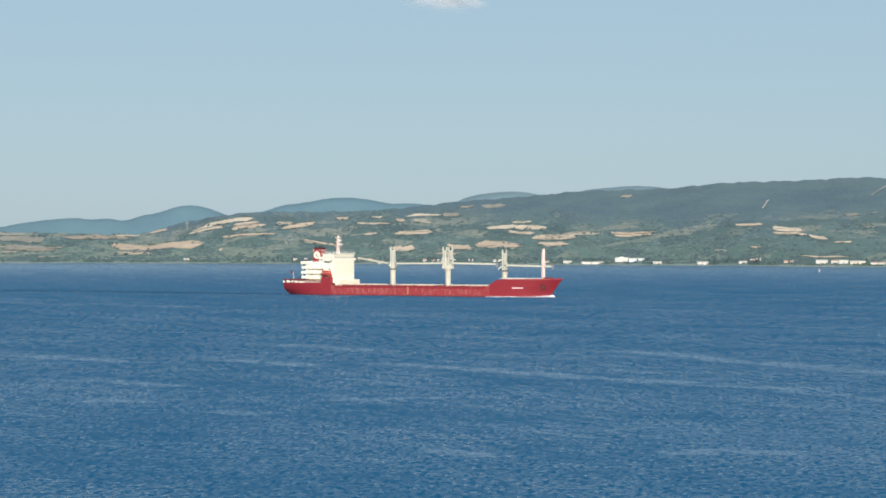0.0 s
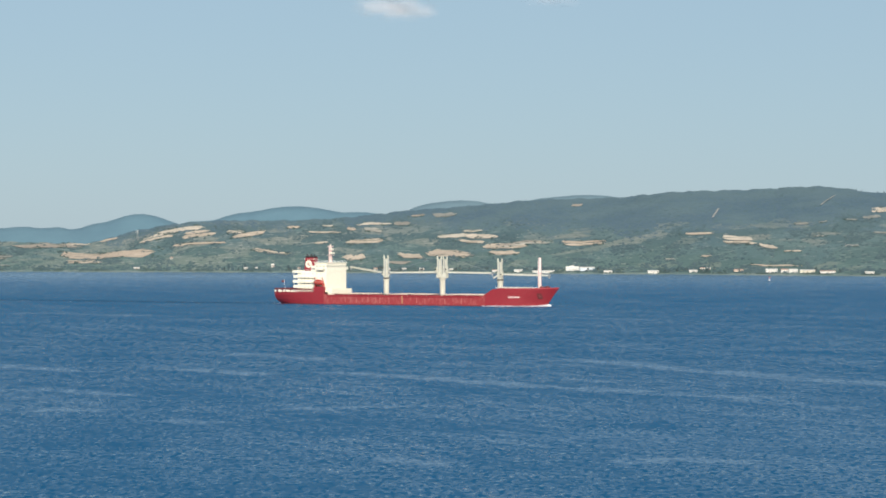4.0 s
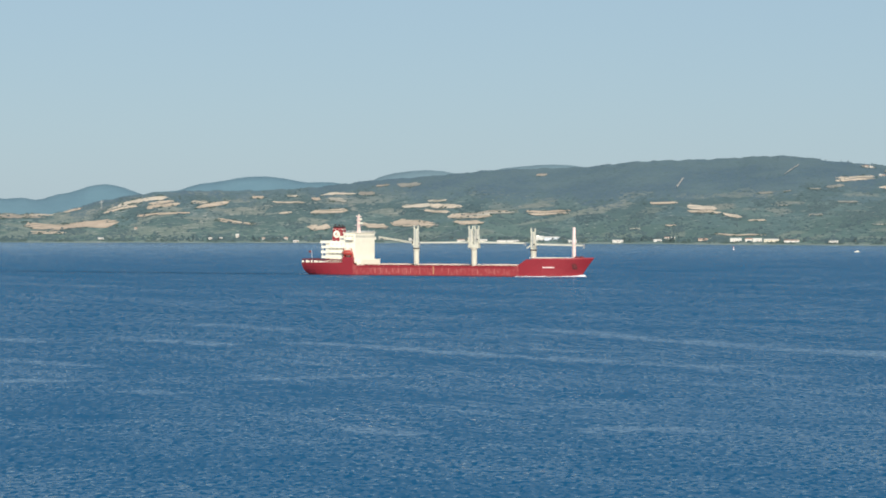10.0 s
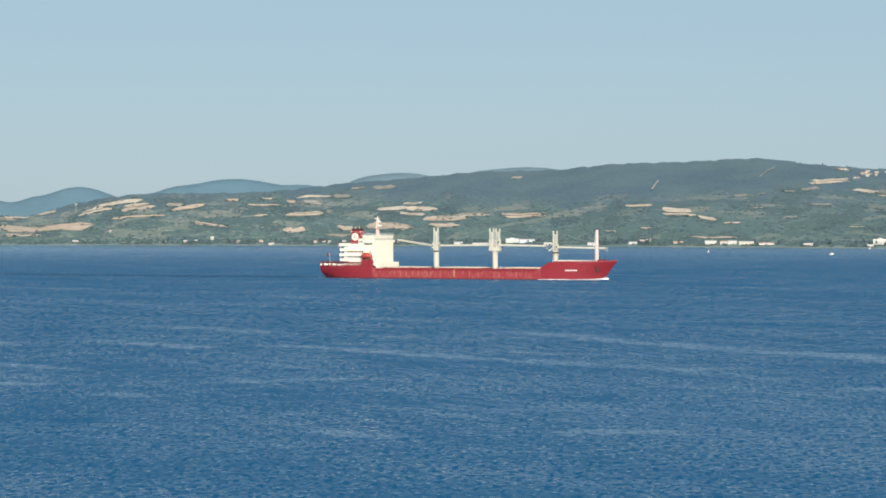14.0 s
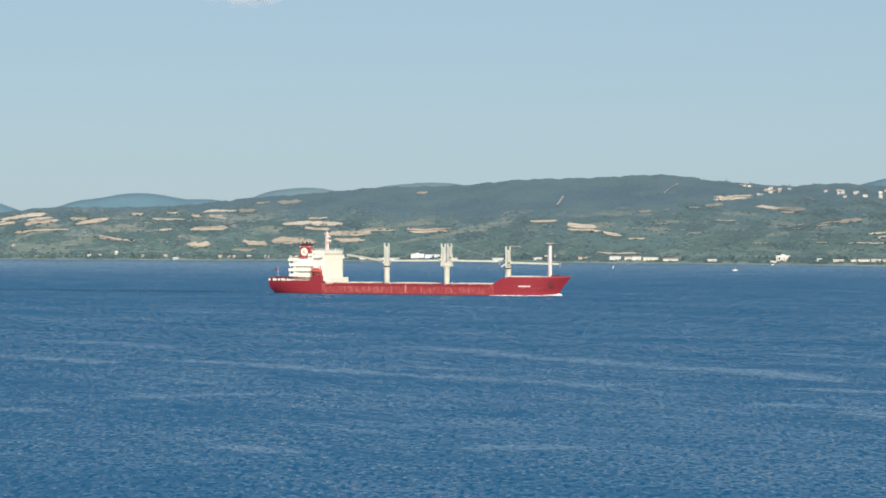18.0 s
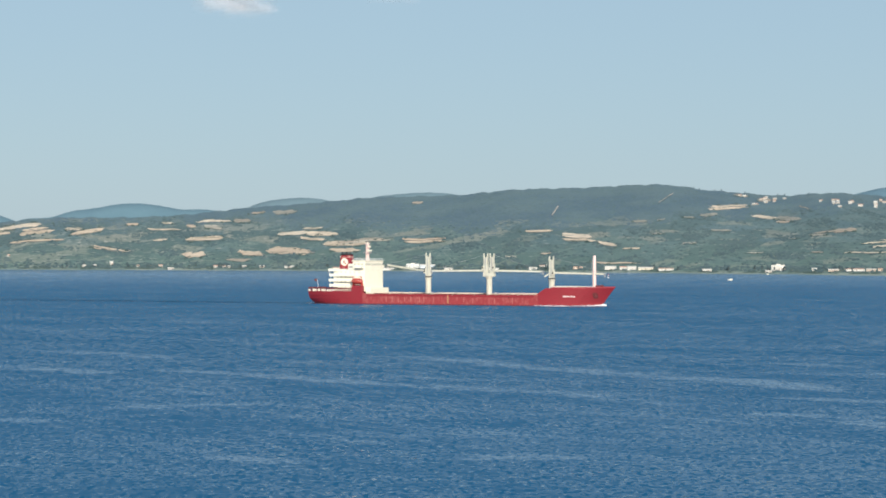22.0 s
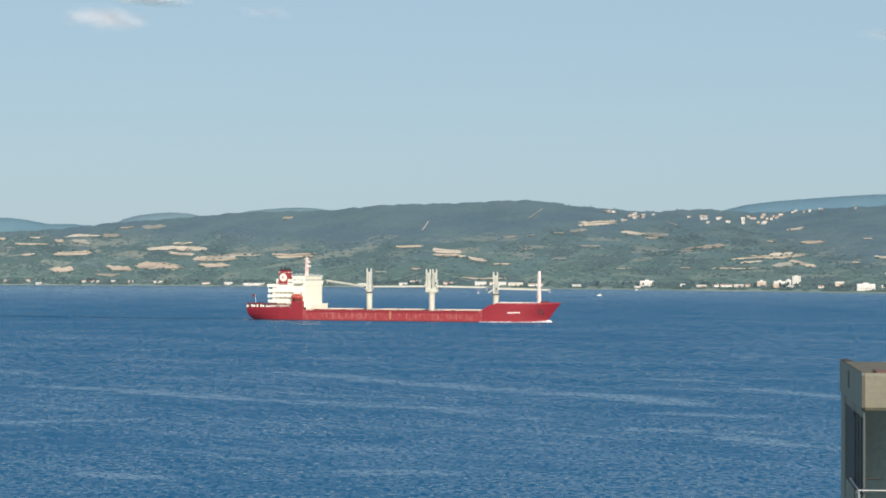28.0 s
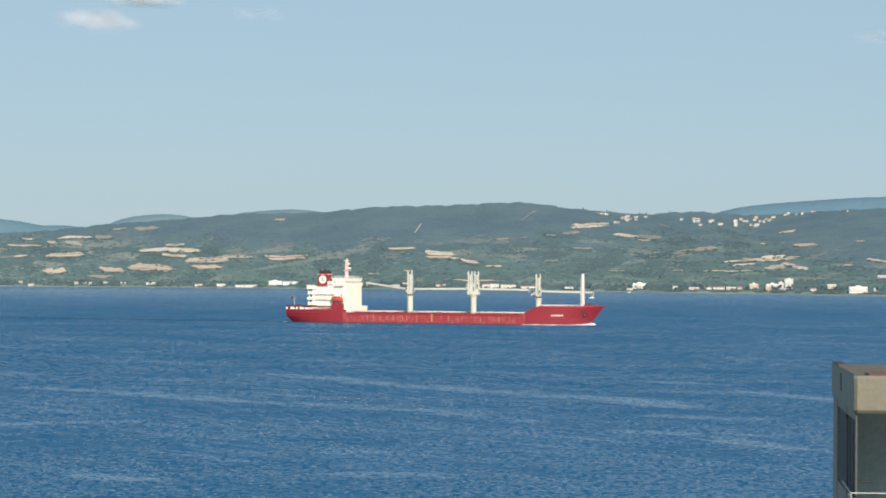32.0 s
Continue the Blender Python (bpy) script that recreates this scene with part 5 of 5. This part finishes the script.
# ---- houses on the far shore ----
def house(x, y, w, h, wall):
    """A plastered house facing the strait: walls, pitched or flat roof, door and windows."""
    rng = random.Random(int(x * 7 + y * 3))
    d = min(max(6.0, w * 0.55), 14.0)
    z = float(terrain(x, y)) - 0.6
    h = h + 0.6
    tall = h > 6.2
    sheeted = wall in (GREY, BLUE)
    words = {WHITE: "white plastered", DULL: "weathered grey plastered", CREAM: "cream plastered", TERRA: "salmon plastered", GREY: "pale sheet-clad", BLUE: "white and blue sheet-clad"}[wall]
    kind = "block with a flat roof" if tall else ("shed with a low roof" if sheeted else "house with a low pitched roof")
    thing = new("house")
    tagged(thing, words + " " + kind + " on the shore" if z < 14 else words + " " + kind + " on the hillside", "house", "houses of the far shore")
    eave = h if tall else h * 0.72
    part("wall", box(B(), -w / 2, w / 2, -d / 2, d / 2, 0, eave), wall, thing)
    bm = B()
    if tall:
        box(bm, -w / 2 - 0.3, w / 2 + 0.3, -d / 2 - 0.3, d / 2 + 0.3, eave, eave + 0.35)
        box(bm, -w * 0.15, w * 0.15, -d * 0.2, d * 0.2, eave + 0.35, eave + 1.6)
    else:
        a = [bm.verts.new(p) for p in ((-w / 2 - 0.4, -d / 2 - 0.5, eave), (w / 2 + 0.4, -d / 2 - 0.5, eave), (w / 2 + 0.4, d / 2 + 0.5, eave), (-w / 2 - 0.4, d / 2 + 0.5, eave),
                                       (-w / 2 - 0.4, 0, h), (w / 2 + 0.4, 0, h))]
        for f in ((0, 1, 5, 4), (2, 3, 4, 5), (0, 4, 3), (1, 2, 5), (3, 2, 1, 0)):
            bm.faces.new([a[i] for i in f])
    part("roof", bm, (WHITE if tall else (M_SHEET if sheeted or rng.random() < (0.7 if z < 40 else 0.35) else M_TILE)), thing)
    floors = max(1, int(eave / 2.9))
    n = max(2, min(8, int(w / 2.8)))
    for k in range(floors):
        for i in range(n):
            if k == 0 and i == n // 2:
                continue
            wx = (i + 0.5) / n * w - w / 2
            wz = 0.6 + k * 2.9 + 1.0
            part("window", box(B(), wx - 0.4, wx + 0.4, -d / 2 - 0.05, -d / 2 + 0.02, wz, min(wz + 1.0, eave - 0.1)), M_FARGLASS, thing)
            if tall and k:
                bm = box(B(), wx - 1.1, wx + 1.1, -d / 2 - 1.2, -d / 2 - 0.01, wz - 1.1, wz - 0.95)
                box(bm, wx - 1.1, wx + 1.1, -d / 2 - 1.2, -d / 2 - 1.1, wz - 0.95, wz - 0.1)
                part("balcony", bm, wall, thing)
    dx = (n // 2 + 0.5) / n * w - w / 2
    part("door", box(B(), dx - 0.5, dx + 0.5, -d / 2 - 0.06, -d / 2 + 0.02, 0.55, min(2.7, eave - 0.1)), M_WOOD, thing)
    thing.matrix_world = pose(x, y, z, 0, 0, -math.degrees(math.atan2(x, y)) + rng.uniform(-8, 8))


house(215, 3692, 13.2, 3.2, WHITE)
house(232, 3693, 17.6, 3.2, WHITE)
house(268, 3694, 19.3, 5.7, GREY)
house(289, 3675, 21.9, 5.3, BLUE)
house(314, 3604, 12.0, 3.2, WHITE)
house(378, 3580, 15.4, 3.8, WHITE)
house(532, 3457, 15.5, 5.4, WHITE)
house(548, 3443, 9.8, 5.0, WHITE)
house(560, 3441, 12.2, 5.0, WHITE)
house(580, 3441, 20.7, 4.1, CREAM)
house(601, 3399, 20.5, 3.2, WHITE)
house(43, 3808, 7.2, 3.2, DULL)
house(450, 3580, 6.8, 3.2, WHITE)
house(457, 3565, 5.6, 3.2, WHITE)
house(731, 3267, 18.3, 6.9, WHITE)
house(781, 3163, 13.1, 3.2, TERRA)
house(801, 3131, 23.9, 3.2, WHITE)
house(821, 3124, 12.3, 3.2, TERRA)
house(847, 3107, 11.5, 6.5, TERRA)
house(869, 3098, 15.3, 6.5, WHITE)
house(884, 3073, 10.3, 12.1, WHITE)
house(875, 3078, 6.1, 8.4, WHITE)
house(916, 2991, 10.4, 5.2, TERRA)
house(916, 2884, 21.6, 7.2, WHITE)
house(1024, 3120, 11.7, 3.9, WHITE)
house(946, 2910, 3.3, 3.2, WHITE)
house(709, 3227, 7.8, 3.2, WHITE)
house(1020, 4223, 5.4, 3.2, WHITE)
house(1037, 4171, 6.5, 3.6, DULL)
house(1028, 4120, 5.3, 3.2, DULL)
house(1059, 4172, 5.3, 3.6, WHITE)
house(1071, 4148, 7.6, 4.1, WHITE)
house(1098, 4149, 5.0, 3.6, WHITE)
house(1113, 4207, 5.7, 5.2, WHITE)
house(1139, 4238, 10.8, 3.6, DULL)
house(1138, 4163, 7.1, 3.6, DULL)
house(1170, 4227, 4.2, 4.7, WHITE)
house(1257, 4285, 4.0, 4.8, WHITE)
house(1319, 4214, 3.0, 3.2, DULL)
house(1247, 4288, 3.0, 3.2, DULL)
house(914, 4259, 4.8, 3.2, DULL)
house(959, 4319, 4.2, 3.2, DULL)
house(643, 3314, 12.0, 3.2, WHITE)
house(-114, 3872, 5.8, 4.6, DULL)
house(-97, 3819, 8.3, 3.2, DULL)
house(-28, 3802, 5.7, 4.1, DULL)
house(-7, 3812, 3.5, 3.2, DULL)
house(16, 3820, 6.3, 3.2, DULL)
house(84, 3777, 13.5, 3.2, WHITE)
house(154, 3703, 11.4, 3.2, WHITE)
house(187, 3699, 12.3, 3.5, WHITE)
house(-370, 4105, 4.4, 3.2, DULL)
house(-414, 3970, 8.6, 3.2, DULL)
house(-193, 3927, 5.2, 5.6, DULL)
house(-218, 3900, 5.2, 3.2, DULL)
house(-234, 3897, 5.8, 3.2, DULL)
house(-150, 3897, 3.9, 3.2, DULL)
house(1164, 4233, 4.1, 4.0, CREAM)
house(1276, 4288, 3.6, 3.2, DULL)
house(955, 4301, 4.6, 4.0, DULL)
house(907, 4252, 4.0, 4.0, DULL)
house(766, 3206, 6.1, 3.2, WHITE)
house(950, 2921, 3.3, 3.2, WHITE)
house(831, 3117, 5.5, 3.2, TERRA)
house(870, 3040, 7.3, 3.2, WHITE)
house(893, 2992, 8.6, 3.2, WHITE)
house(491, 3498, 13.0, 3.2, TERRA)
house(435, 3568, 11.5, 3.2, WHITE)
house(-15, 3808, 4.9, 3.5, DULL)
house(858, 3077, 6.6, 5.9, TERRA)
house(954, 4362, 5.0, 3.2, WHITE)
house(940, 4339, 6.9, 3.2, DULL)
house(964, 4338, 6.4, 3.2, DULL)
house(938, 4295, 6.6, 4.0, DULL)
house(948, 4346, 5.8, 4.0, WHITE)
house(979, 4326, 5.0, 3.2, DULL)
house(1040, 4212, 7.0, 4.0, DULL)
house(1063, 4187, 6.8, 3.2, DULL)
house(1047, 4211, 5.2, 3.2, WHITE)
house(1027, 4160, 3.9, 5.4, DULL)
house(1069, 4196, 5.9, 4.0, DULL)
house(1192, 4262, 5.1, 3.2, DULL)
house(1161, 4256, 4.9, 4.0, CREAM)
house(1134, 4181, 4.0, 3.2, CREAM)
house(1107, 4181, 5.8, 3.2, WHITE)
house(1137, 4262, 5.3, 3.2, WHITE)
house(1146, 4184, 7.0, 4.0, WHITE)
house(1132, 4244, 4.2, 5.4, DULL)
house(1171, 4281, 5.8, 5.4, DULL)
house(1277, 4276, 3.6, 3.2, DULL)
house(1238, 4310, 4.9, 4.0, DULL)
house(1230, 4301, 5.1, 3.2, WHITE)
house(1186, 4269, 4.2, 3.2, DULL)
house(1206, 4294, 7.2, 3.2, CREAM)
house(1184, 4243, 5.9, 3.2, DULL)
house(908, 4376, 5.4, 3.2, DULL)
house(915, 4369, 5.1, 3.2, WHITE)


# ---- trees by the far houses ----
def make_tree(seed, height):
    """A tree: tapered trunk with limbs and a crown of ragged clumps."""
    rng = random.Random(seed)
    tree = tagged(new("tree"), "broad dark green tree beside the shore houses", "tree", "shore trees")
    bm = bar(B(), (0, 0, -0.4), (0.1, 0, height * 0.5), 0.3, 0.17, 7)
    for k in range(4):
        a = k * 1.6 + rng.random()
        bar(bm, (0.05, 0, height * (0.3 + 0.06 * k)), (math.cos(a) * height * 0.22, math.sin(a) * height * 0.22, height * 0.62), 0.13, 0.05, 5)
    part("trunk", bm, M_BARK, tree)
    bm = B()
    for k in range(26):
        a, q = rng.uniform(0, 6.28), rng.random() ** 0.6
        zz = rng.uniform(0.36, 0.95)
        s = height * 0.30 * q * math.sin(min(1.0, (1.06 - zz) / 0.6) * 1.57)
        r = height * rng.uniform(0.07, 0.13)
        v = bmesh.ops.create_icosphere(bm, subdivisions=1, radius=r, matrix=Matrix.Translation((math.cos(a) * s, math.sin(a) * s, height * zz)))
        for w in v["verts"]:
            w.co += Vector([rng.uniform(-0.35, 0.35) * r for _ in range(3)])
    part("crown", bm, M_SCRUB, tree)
    return tree


def plant_trees():
    rng = random.Random(21)
    kinds = [make_tree(k, h) for k, h in ((1, 7.5), (2, 9.0), (3, 6.0))]
    places = []
    for k in range(105):
        az = rng.uniform(-4, 18.3)
        a = radians(az)
        r = 3000.0
        while float(terrain(r * math.sin(a), r * math.cos(a))) < 2.8:
            r += 4
        r += rng.choice((3, 8, 16, 30)) + rng.uniform(0, 6)
        places.append((r * math.sin(a), r * math.cos(a)))
    # single trees on the skyline
    for az in (10.67, 10.8, 11.15, 11.3, 11.85, 12.2, 12.6, 12.76, 13.0, 13.3, 15.7, 15.95):
        a = radians(az)
        rs = np.arange(3600, 4560, 10.0)
        r = float(rs[np.argmax((terrain(rs * math.sin(a), rs * math.cos(a)) - EYE[2]) / rs)])
        places.append((r * math.sin(a), r * math.cos(a)))
    for k, (x, y) in enumerate(places):
        m = pose(x, y, float(terrain(x, y)) - (0.0 if k < 105 else 1.4), 0, 0, rng.uniform(0, 360)) @ Matrix.Scale(rng.uniform(0.75, 1.0) if k < 105 else 0.6, 4)
        if k < 3:
            kinds[k].matrix_world = m
        else:
            copy_thing(kinds[k % 3], m)


plant_trees()


def make_pylon(x, y):
    z = float(terrain(x, y)) - 0.3
    p = tagged(new("pylon"), "slim grey lattice pylon on the farmed slope", "pylon")
    bm = B()
    for sx in (-1, 1):
        for sy in (-1, 1):
            beam(bm, (sx * 1.6, sy * 1.6, 0), (sx * 0.3, sy * 0.3, 19), 0.16, 0.16)
    for k in range(7):
        w = 1.6 - 0.19 * k
        beam(bm, (-w, -w, 0.5 + k * 2.6), (w, -w + 0.1, 2.8 + k * 2.6), 0.16, 0.16)
        beam(bm, (w, -w, 0.5 + k * 2.6), (-w, -w + 0.1, 2.8 + k * 2.6), 0.16, 0.16)
    part("lattice", bm, M_STEEL, p)
    for zz in (14.5, 17.0):
        part("cross_arm", beam(B(), (-3.2, 0, zz), (3.2, 0, zz), 0.3, 0.35), M_RAIL, p)
    p.matrix_world = pose(x, y, z, 0, 0, 20)


make_pylon(-454, 4366)


# ---- small craft on the water ----
def make_boat(x, y, turn, size, label):
    boat = tagged(new("motor_boat"), label, "boat")
    bm = B()
    st = ((-0.5, 0.17, 0.16), (-0.2, 0.2, 0.15), (0.1, 0.19, 0.16), (0.33, 0.12, 0.19), (0.5, 0.01, 0.23))
    rows = []
    for sx, hw, top in st:
        rows.append([bm.verts.new((sx * size, s * hw * size * k, z)) for s, k, z in ((-1, 1.0, top * size), (-1, 0.65, -0.15 * size * 0.5), (1, 0.65, -0.15 * size * 0.5), (1, 1.0, top * size))])
    for a, b in zip(rows, rows[1:]):
        for k in range(4):
            bm.faces.new((a[k], b[k], b[(k + 1) % 4], a[(k + 1) % 4]))
    bm.faces.new(rows[0]), bm.faces.new(rows[-1][::-1])
    bmesh.ops.recalc_face_normals(bm, faces=bm.faces)
    part("hull", bm, M_WHITE, boat)
    part("cabin", box(B(), -0.25 * size, 0.12 * size, -0.13 * size, 0.13 * size, 0.15 * size, 0.34 * size, 0.04 * size), M_WHITE, boat)
    part("windscreen", box(B(), 0.115 * size, 0.135 * size, -0.11 * size, 0.11 * size, 0.2 * size, 0.31 * size), M_GLASS, boat)
    part("mast", bar(B(), (-0.1 * size, 0, 0.33 * size), (-0.1 * size, 0, 0.6 * size), 0.05, 0.03, 6), M_RAIL, boat)
    boat.matrix_world = pose(x, y, 0, 0, 0, turn)
    return boat


make_boat(496, 2435, 172, 4.8, "small white motor boat lying off the shore")
make_boat(681, 3104, 20, 3.6, "small white boat close to the beach")


def make_buoy(x, y):
    b = tagged(new("buoy"), "red and white channel buoy afloat", "buoy")
    bm = bar(B(), (0, 0, -0.6), (0, 0, 1.0), 1.5, 1.3, 14)
    part("float", bm, M_WHITE, b)
    bm = B()
    for k in range(3):
        a = k * 2.094
        beam(bm, (math.cos(a), math.sin(a), 0.9), (math.cos(a) * 0.25, math.sin(a) * 0.25, 4.6), 0.22, 0.22)
    part("tower", bm, M_PINK, b)
    part("topmark", bar(B(), (0, 0, 4.4), (0, 0, 6.0), 0.75, 0.6, 10), M_ORANGE, b)
    b.matrix_world = pose(x, y, 0) @ Matrix.Scale(0.65, 4)


make_buoy(410, 2680)


# ---- the apartment house beside the camera ----
def make_apartments():
    """Local axes: x along the front to the right, y along the side to the back; origin at the roof slab's front corner."""
    blk = tagged(new("apartment_building"), "concrete apartment house with a deep roof fascia and glazed top balcony", "building")
    roof_z, length, deep, fas = 24.47, 16.0, 7.5, 0.73
    # roof slab: fascia boards round its edge, felt on top
    bm = box(B(), 0, length, 0, 0.22, roof_z - fas, roof_z, 0.06)
    part("front_fascia", bm, M_CONCRETE, blk, "sunlit beige concrete fascia")
    # the side's sky-lit shade is painted in, by a greyer stucco than the front
    bm = box(B(), 0, 0.2, 0.222, deep, roof_z - fas, roof_z, 0.02)
    side = part("side_fascia", bm, M_GREYWALL, blk, "side fascia with grey shade in its stucco colour")
    for y in (4.0,):
        part("slot", box(B(), -0.012, 0.02, y, y + 0.4, roof_z - 0.48, roof_z - 0.12), M_ALU, side)
    part("roof_edging", box(B(), 0.004, 0.2, 0.224, deep - 0.01, roof_z + 0.004, roof_z + 0.012), M_ROOF, blk)
    part("roof_deck", box(B(), 0.202, length, 0.222, deep, roof_z - 0.30, roof_z - 0.05), M_ROOF, blk)
    for k in range(9):
        x = 0.30 + k * 0.42
        bm = box(B(), x, x + 0.41, 0.30 + 0.12 * (k % 2 == 0), 1.5, roof_z - 0.04, roof_z + 0.02 + 0.03 * min(k, 2), 0.02)
        part("clay_slab", bm, M_RUSTTILE, blk)
    part("roof_drain", box(B(), 0.02, 0.18, 5.9, 6.9, roof_z + 0.013, roof_z + 0.04, 0.02), M_BLACK, blk)
    part("soffit", box(B(), 0.202, length, 0.222, deep, roof_z - fas, roof_z - fas + 0.1), M_RECESS, blk)
    for storey in range(8):
        top = roof_z - fas - storey * 3.0
        low = top - 2.72
        s = part("storey", box(B(), 0.28, length, 5.2, deep - 0.1, low + 0.002, top - 0.002), M_RECESS, blk)
        part("floor_slab", box(B(), 0.02, length, 0.02, deep, low - 0.28, low, 0.02), M_RECESS, blk)
        # glazed corner: posts and dark panes along the side
        part("corner_post", box(B(), 0.035, 0.07, 0.16, 0.20, low, top), M_ALU, blk)
        part("corner_post", box(B(), 0.04, 0.14, 2.9, 3.02, low, top), M_ALU, blk)
        part("corner_post", box(B(), 0.03, 0.16, deep - 1.5, deep - 0.1, low, top), M_GREYWALL, blk)
        part("lintel", box(B(), 0.045, 0.068, 0.205, deep - 1.51, top - 0.17, top - 0.003), M_GREYWALL, blk)
        part("blind_box", box(B(), 0.025, 0.06, 3.0, 4.1, top - 0.30, top - 0.172, 0.02), M_BLACK, blk)
        for a, b in ((0.27, 1.1), (1.18, 2.0), (2.08, 2.82)):
            part("pane", box(B(), 0.07, 0.09, a, b, low + 0.95, top - 0.175), M_PANE, blk)
            part("mullion", box(B(), 0.05, 0.11, b + 0.005, b + 0.07, low + 0.9, top - 0.175), M_ALU, blk)
        part("side_panel", box(B(), 0.05, 0.11, 0.27, deep - 1.51, low, low + 0.9), M_GREYWALL, blk)
        part("pane", box(B(), 0.07, 0.09, 3.03, deep - 1.51, low + 0.95, top - 0.175), M_PANE, blk)
        # balcony front: tube rail on thin posts
        bm = bar(B(), (-0.06, 0.02, low + 1.16), (length, 0.02, low + 1.16), 0.015, seg=8)
        bar(bm, (-0.06, 0.02, low + 1.16), (-0.05, 2.9, low + 1.16), 0.015, seg=8)
        bar(bm, (-0.05, 2.9, low + 1.16), (0.05, 2.95, low + 1.16), 0.015, seg=8)
        rail = part("hand_rail", bm, M_STEEL, blk)
        for k in range(13):
            part("baluster", bar(B(), (-0.06 + k * 1.2, 0.02, low - 0.1), (-0.06 + k * 1.2, 0.02, low + 1.15), 0.016, seg=6), M_STEEL, rail)
        part("balcony_panel", box(B(), 0.34, length, 0.16, 0.19, low + 0.002, low + 0.55), M_GREYWALL, blk)
        door = part("balcony_door", box(B(), 3.0, 4.6, 5.14, 5.21, low + 0.05, low + 2.2), M_GLASS, blk, "dark glazed balcony door")
        for x in (2.94, 3.77, 4.6):
            part("door_frame", box(B(), x, x + 0.06, 5.10, 5.198, low + 0.01, low + 2.26), M_ALU, door)
        part("door_handle", bar(B(), (3.72, 5.06, low + 1.0), (3.72, 5.06, low + 1.22), 0.014, seg=6), M_STEEL, door)
        part("inner_rail", bar(B(), (0.12, 0.45, low + 1.36), (0.42, 0.47, low + 1.36), 0.022, seg=6), M_BLACK, blk)
        part("wall_lamp", box(B(), 1.5, 1.64, 5.05, 5.198, top - 0.62, top - 0.36, 0.03), M_RAIL, blk)
    blk.matrix_world = pose(14.70, 46.5, 0, 0, 0, -13.7)


make_apartments()


def make_quay():
    """Near ground under the apartment house, out of the camera's sight."""
    bm = box(B(), -160, 260, -400, 120, -4, 0.0)
    for v in bm.verts:
        if v.co.y > 100:
            v.co.y += 6 * math.sin(v.co.x)
    ob = part("pavement", bm, M_CONCRETE)
    ob.location.z = 0.6
    tagged(ob, "plain concrete quay under the apartment house", "pavement", kind="structure")


make_quay()


# ---- clouds ----
def make_cloud(az, el, w, h, seed, vapours=M_VAPOUR):
    """A small ragged puff of vapour high over the hills, in several overlapping sheets."""
    r = 4700
    a, e = radians(az), radians(el)
    c = tagged(new("cloud"), "small pale fair-weather cloud", "cloud", "clouds", "structure")
    rng = random.Random(seed)
    for k in range(3):
        bm = B()
        n, m = 15, 7
        vs = [[bm.verts.new(((i / (n - 1) - 0.5) * 150, 6 * math.sin(i * 0.7 + j + k), (j / (m - 1) - 0.5) * 34)) for j in range(m)] for i in range(n)]
        for i in range(n - 1):
            for j in range(m - 1):
                bm.faces.new((vs[i][j], vs[i + 1][j], vs[i + 1][j + 1], vs[i][j + 1]))
        ob = part("puff", bm, vapours, c, smooth=True)
        ob.location = (rng.uniform(-20, 20), 20 * k, rng.uniform(-4, 4))
    c.matrix_world = pose(r * math.sin(a) * math.cos(e), r * math.cos(a) * math.cos(e), EYE[2] + r * math.sin(e), 0, 0, -az) @ Matrix.Diagonal((w / 120, 1, h / 26, 1))


make_cloud(0.12, 5.75, 124, 36, 1)
make_cloud(0.92, 6.42, 125, 50, 2, M_PUFF)
make_cloud(0.85, 6.12, 150, 15, 5, M_SHADE)
make_cloud(3.7, 5.95, 90, 20, 3, M_WISP)
make_cloud(18.1, 5.45, 80, 22, 4, M_WISP)


# ---- what moves ----
def motions():
    a = radians(HEADING)
    rows = []
    for k in range(65):
        t = k * 0.5
        d = SPEED * t
        rows.append((t, pose(START[0] + d * math.cos(a), START[1] + d * math.sin(a), 0, 0, 0, HEADING)))
    walk(cargo_ship, rows)
    walk(bow_wave, rows)
    walk(wake, rows)
    walk(stern_foam, rows)
    walk(water, [(k * 4.0, pose(0.5 * k, -1.6 * k, 0)) for k in range(9)])


motions()
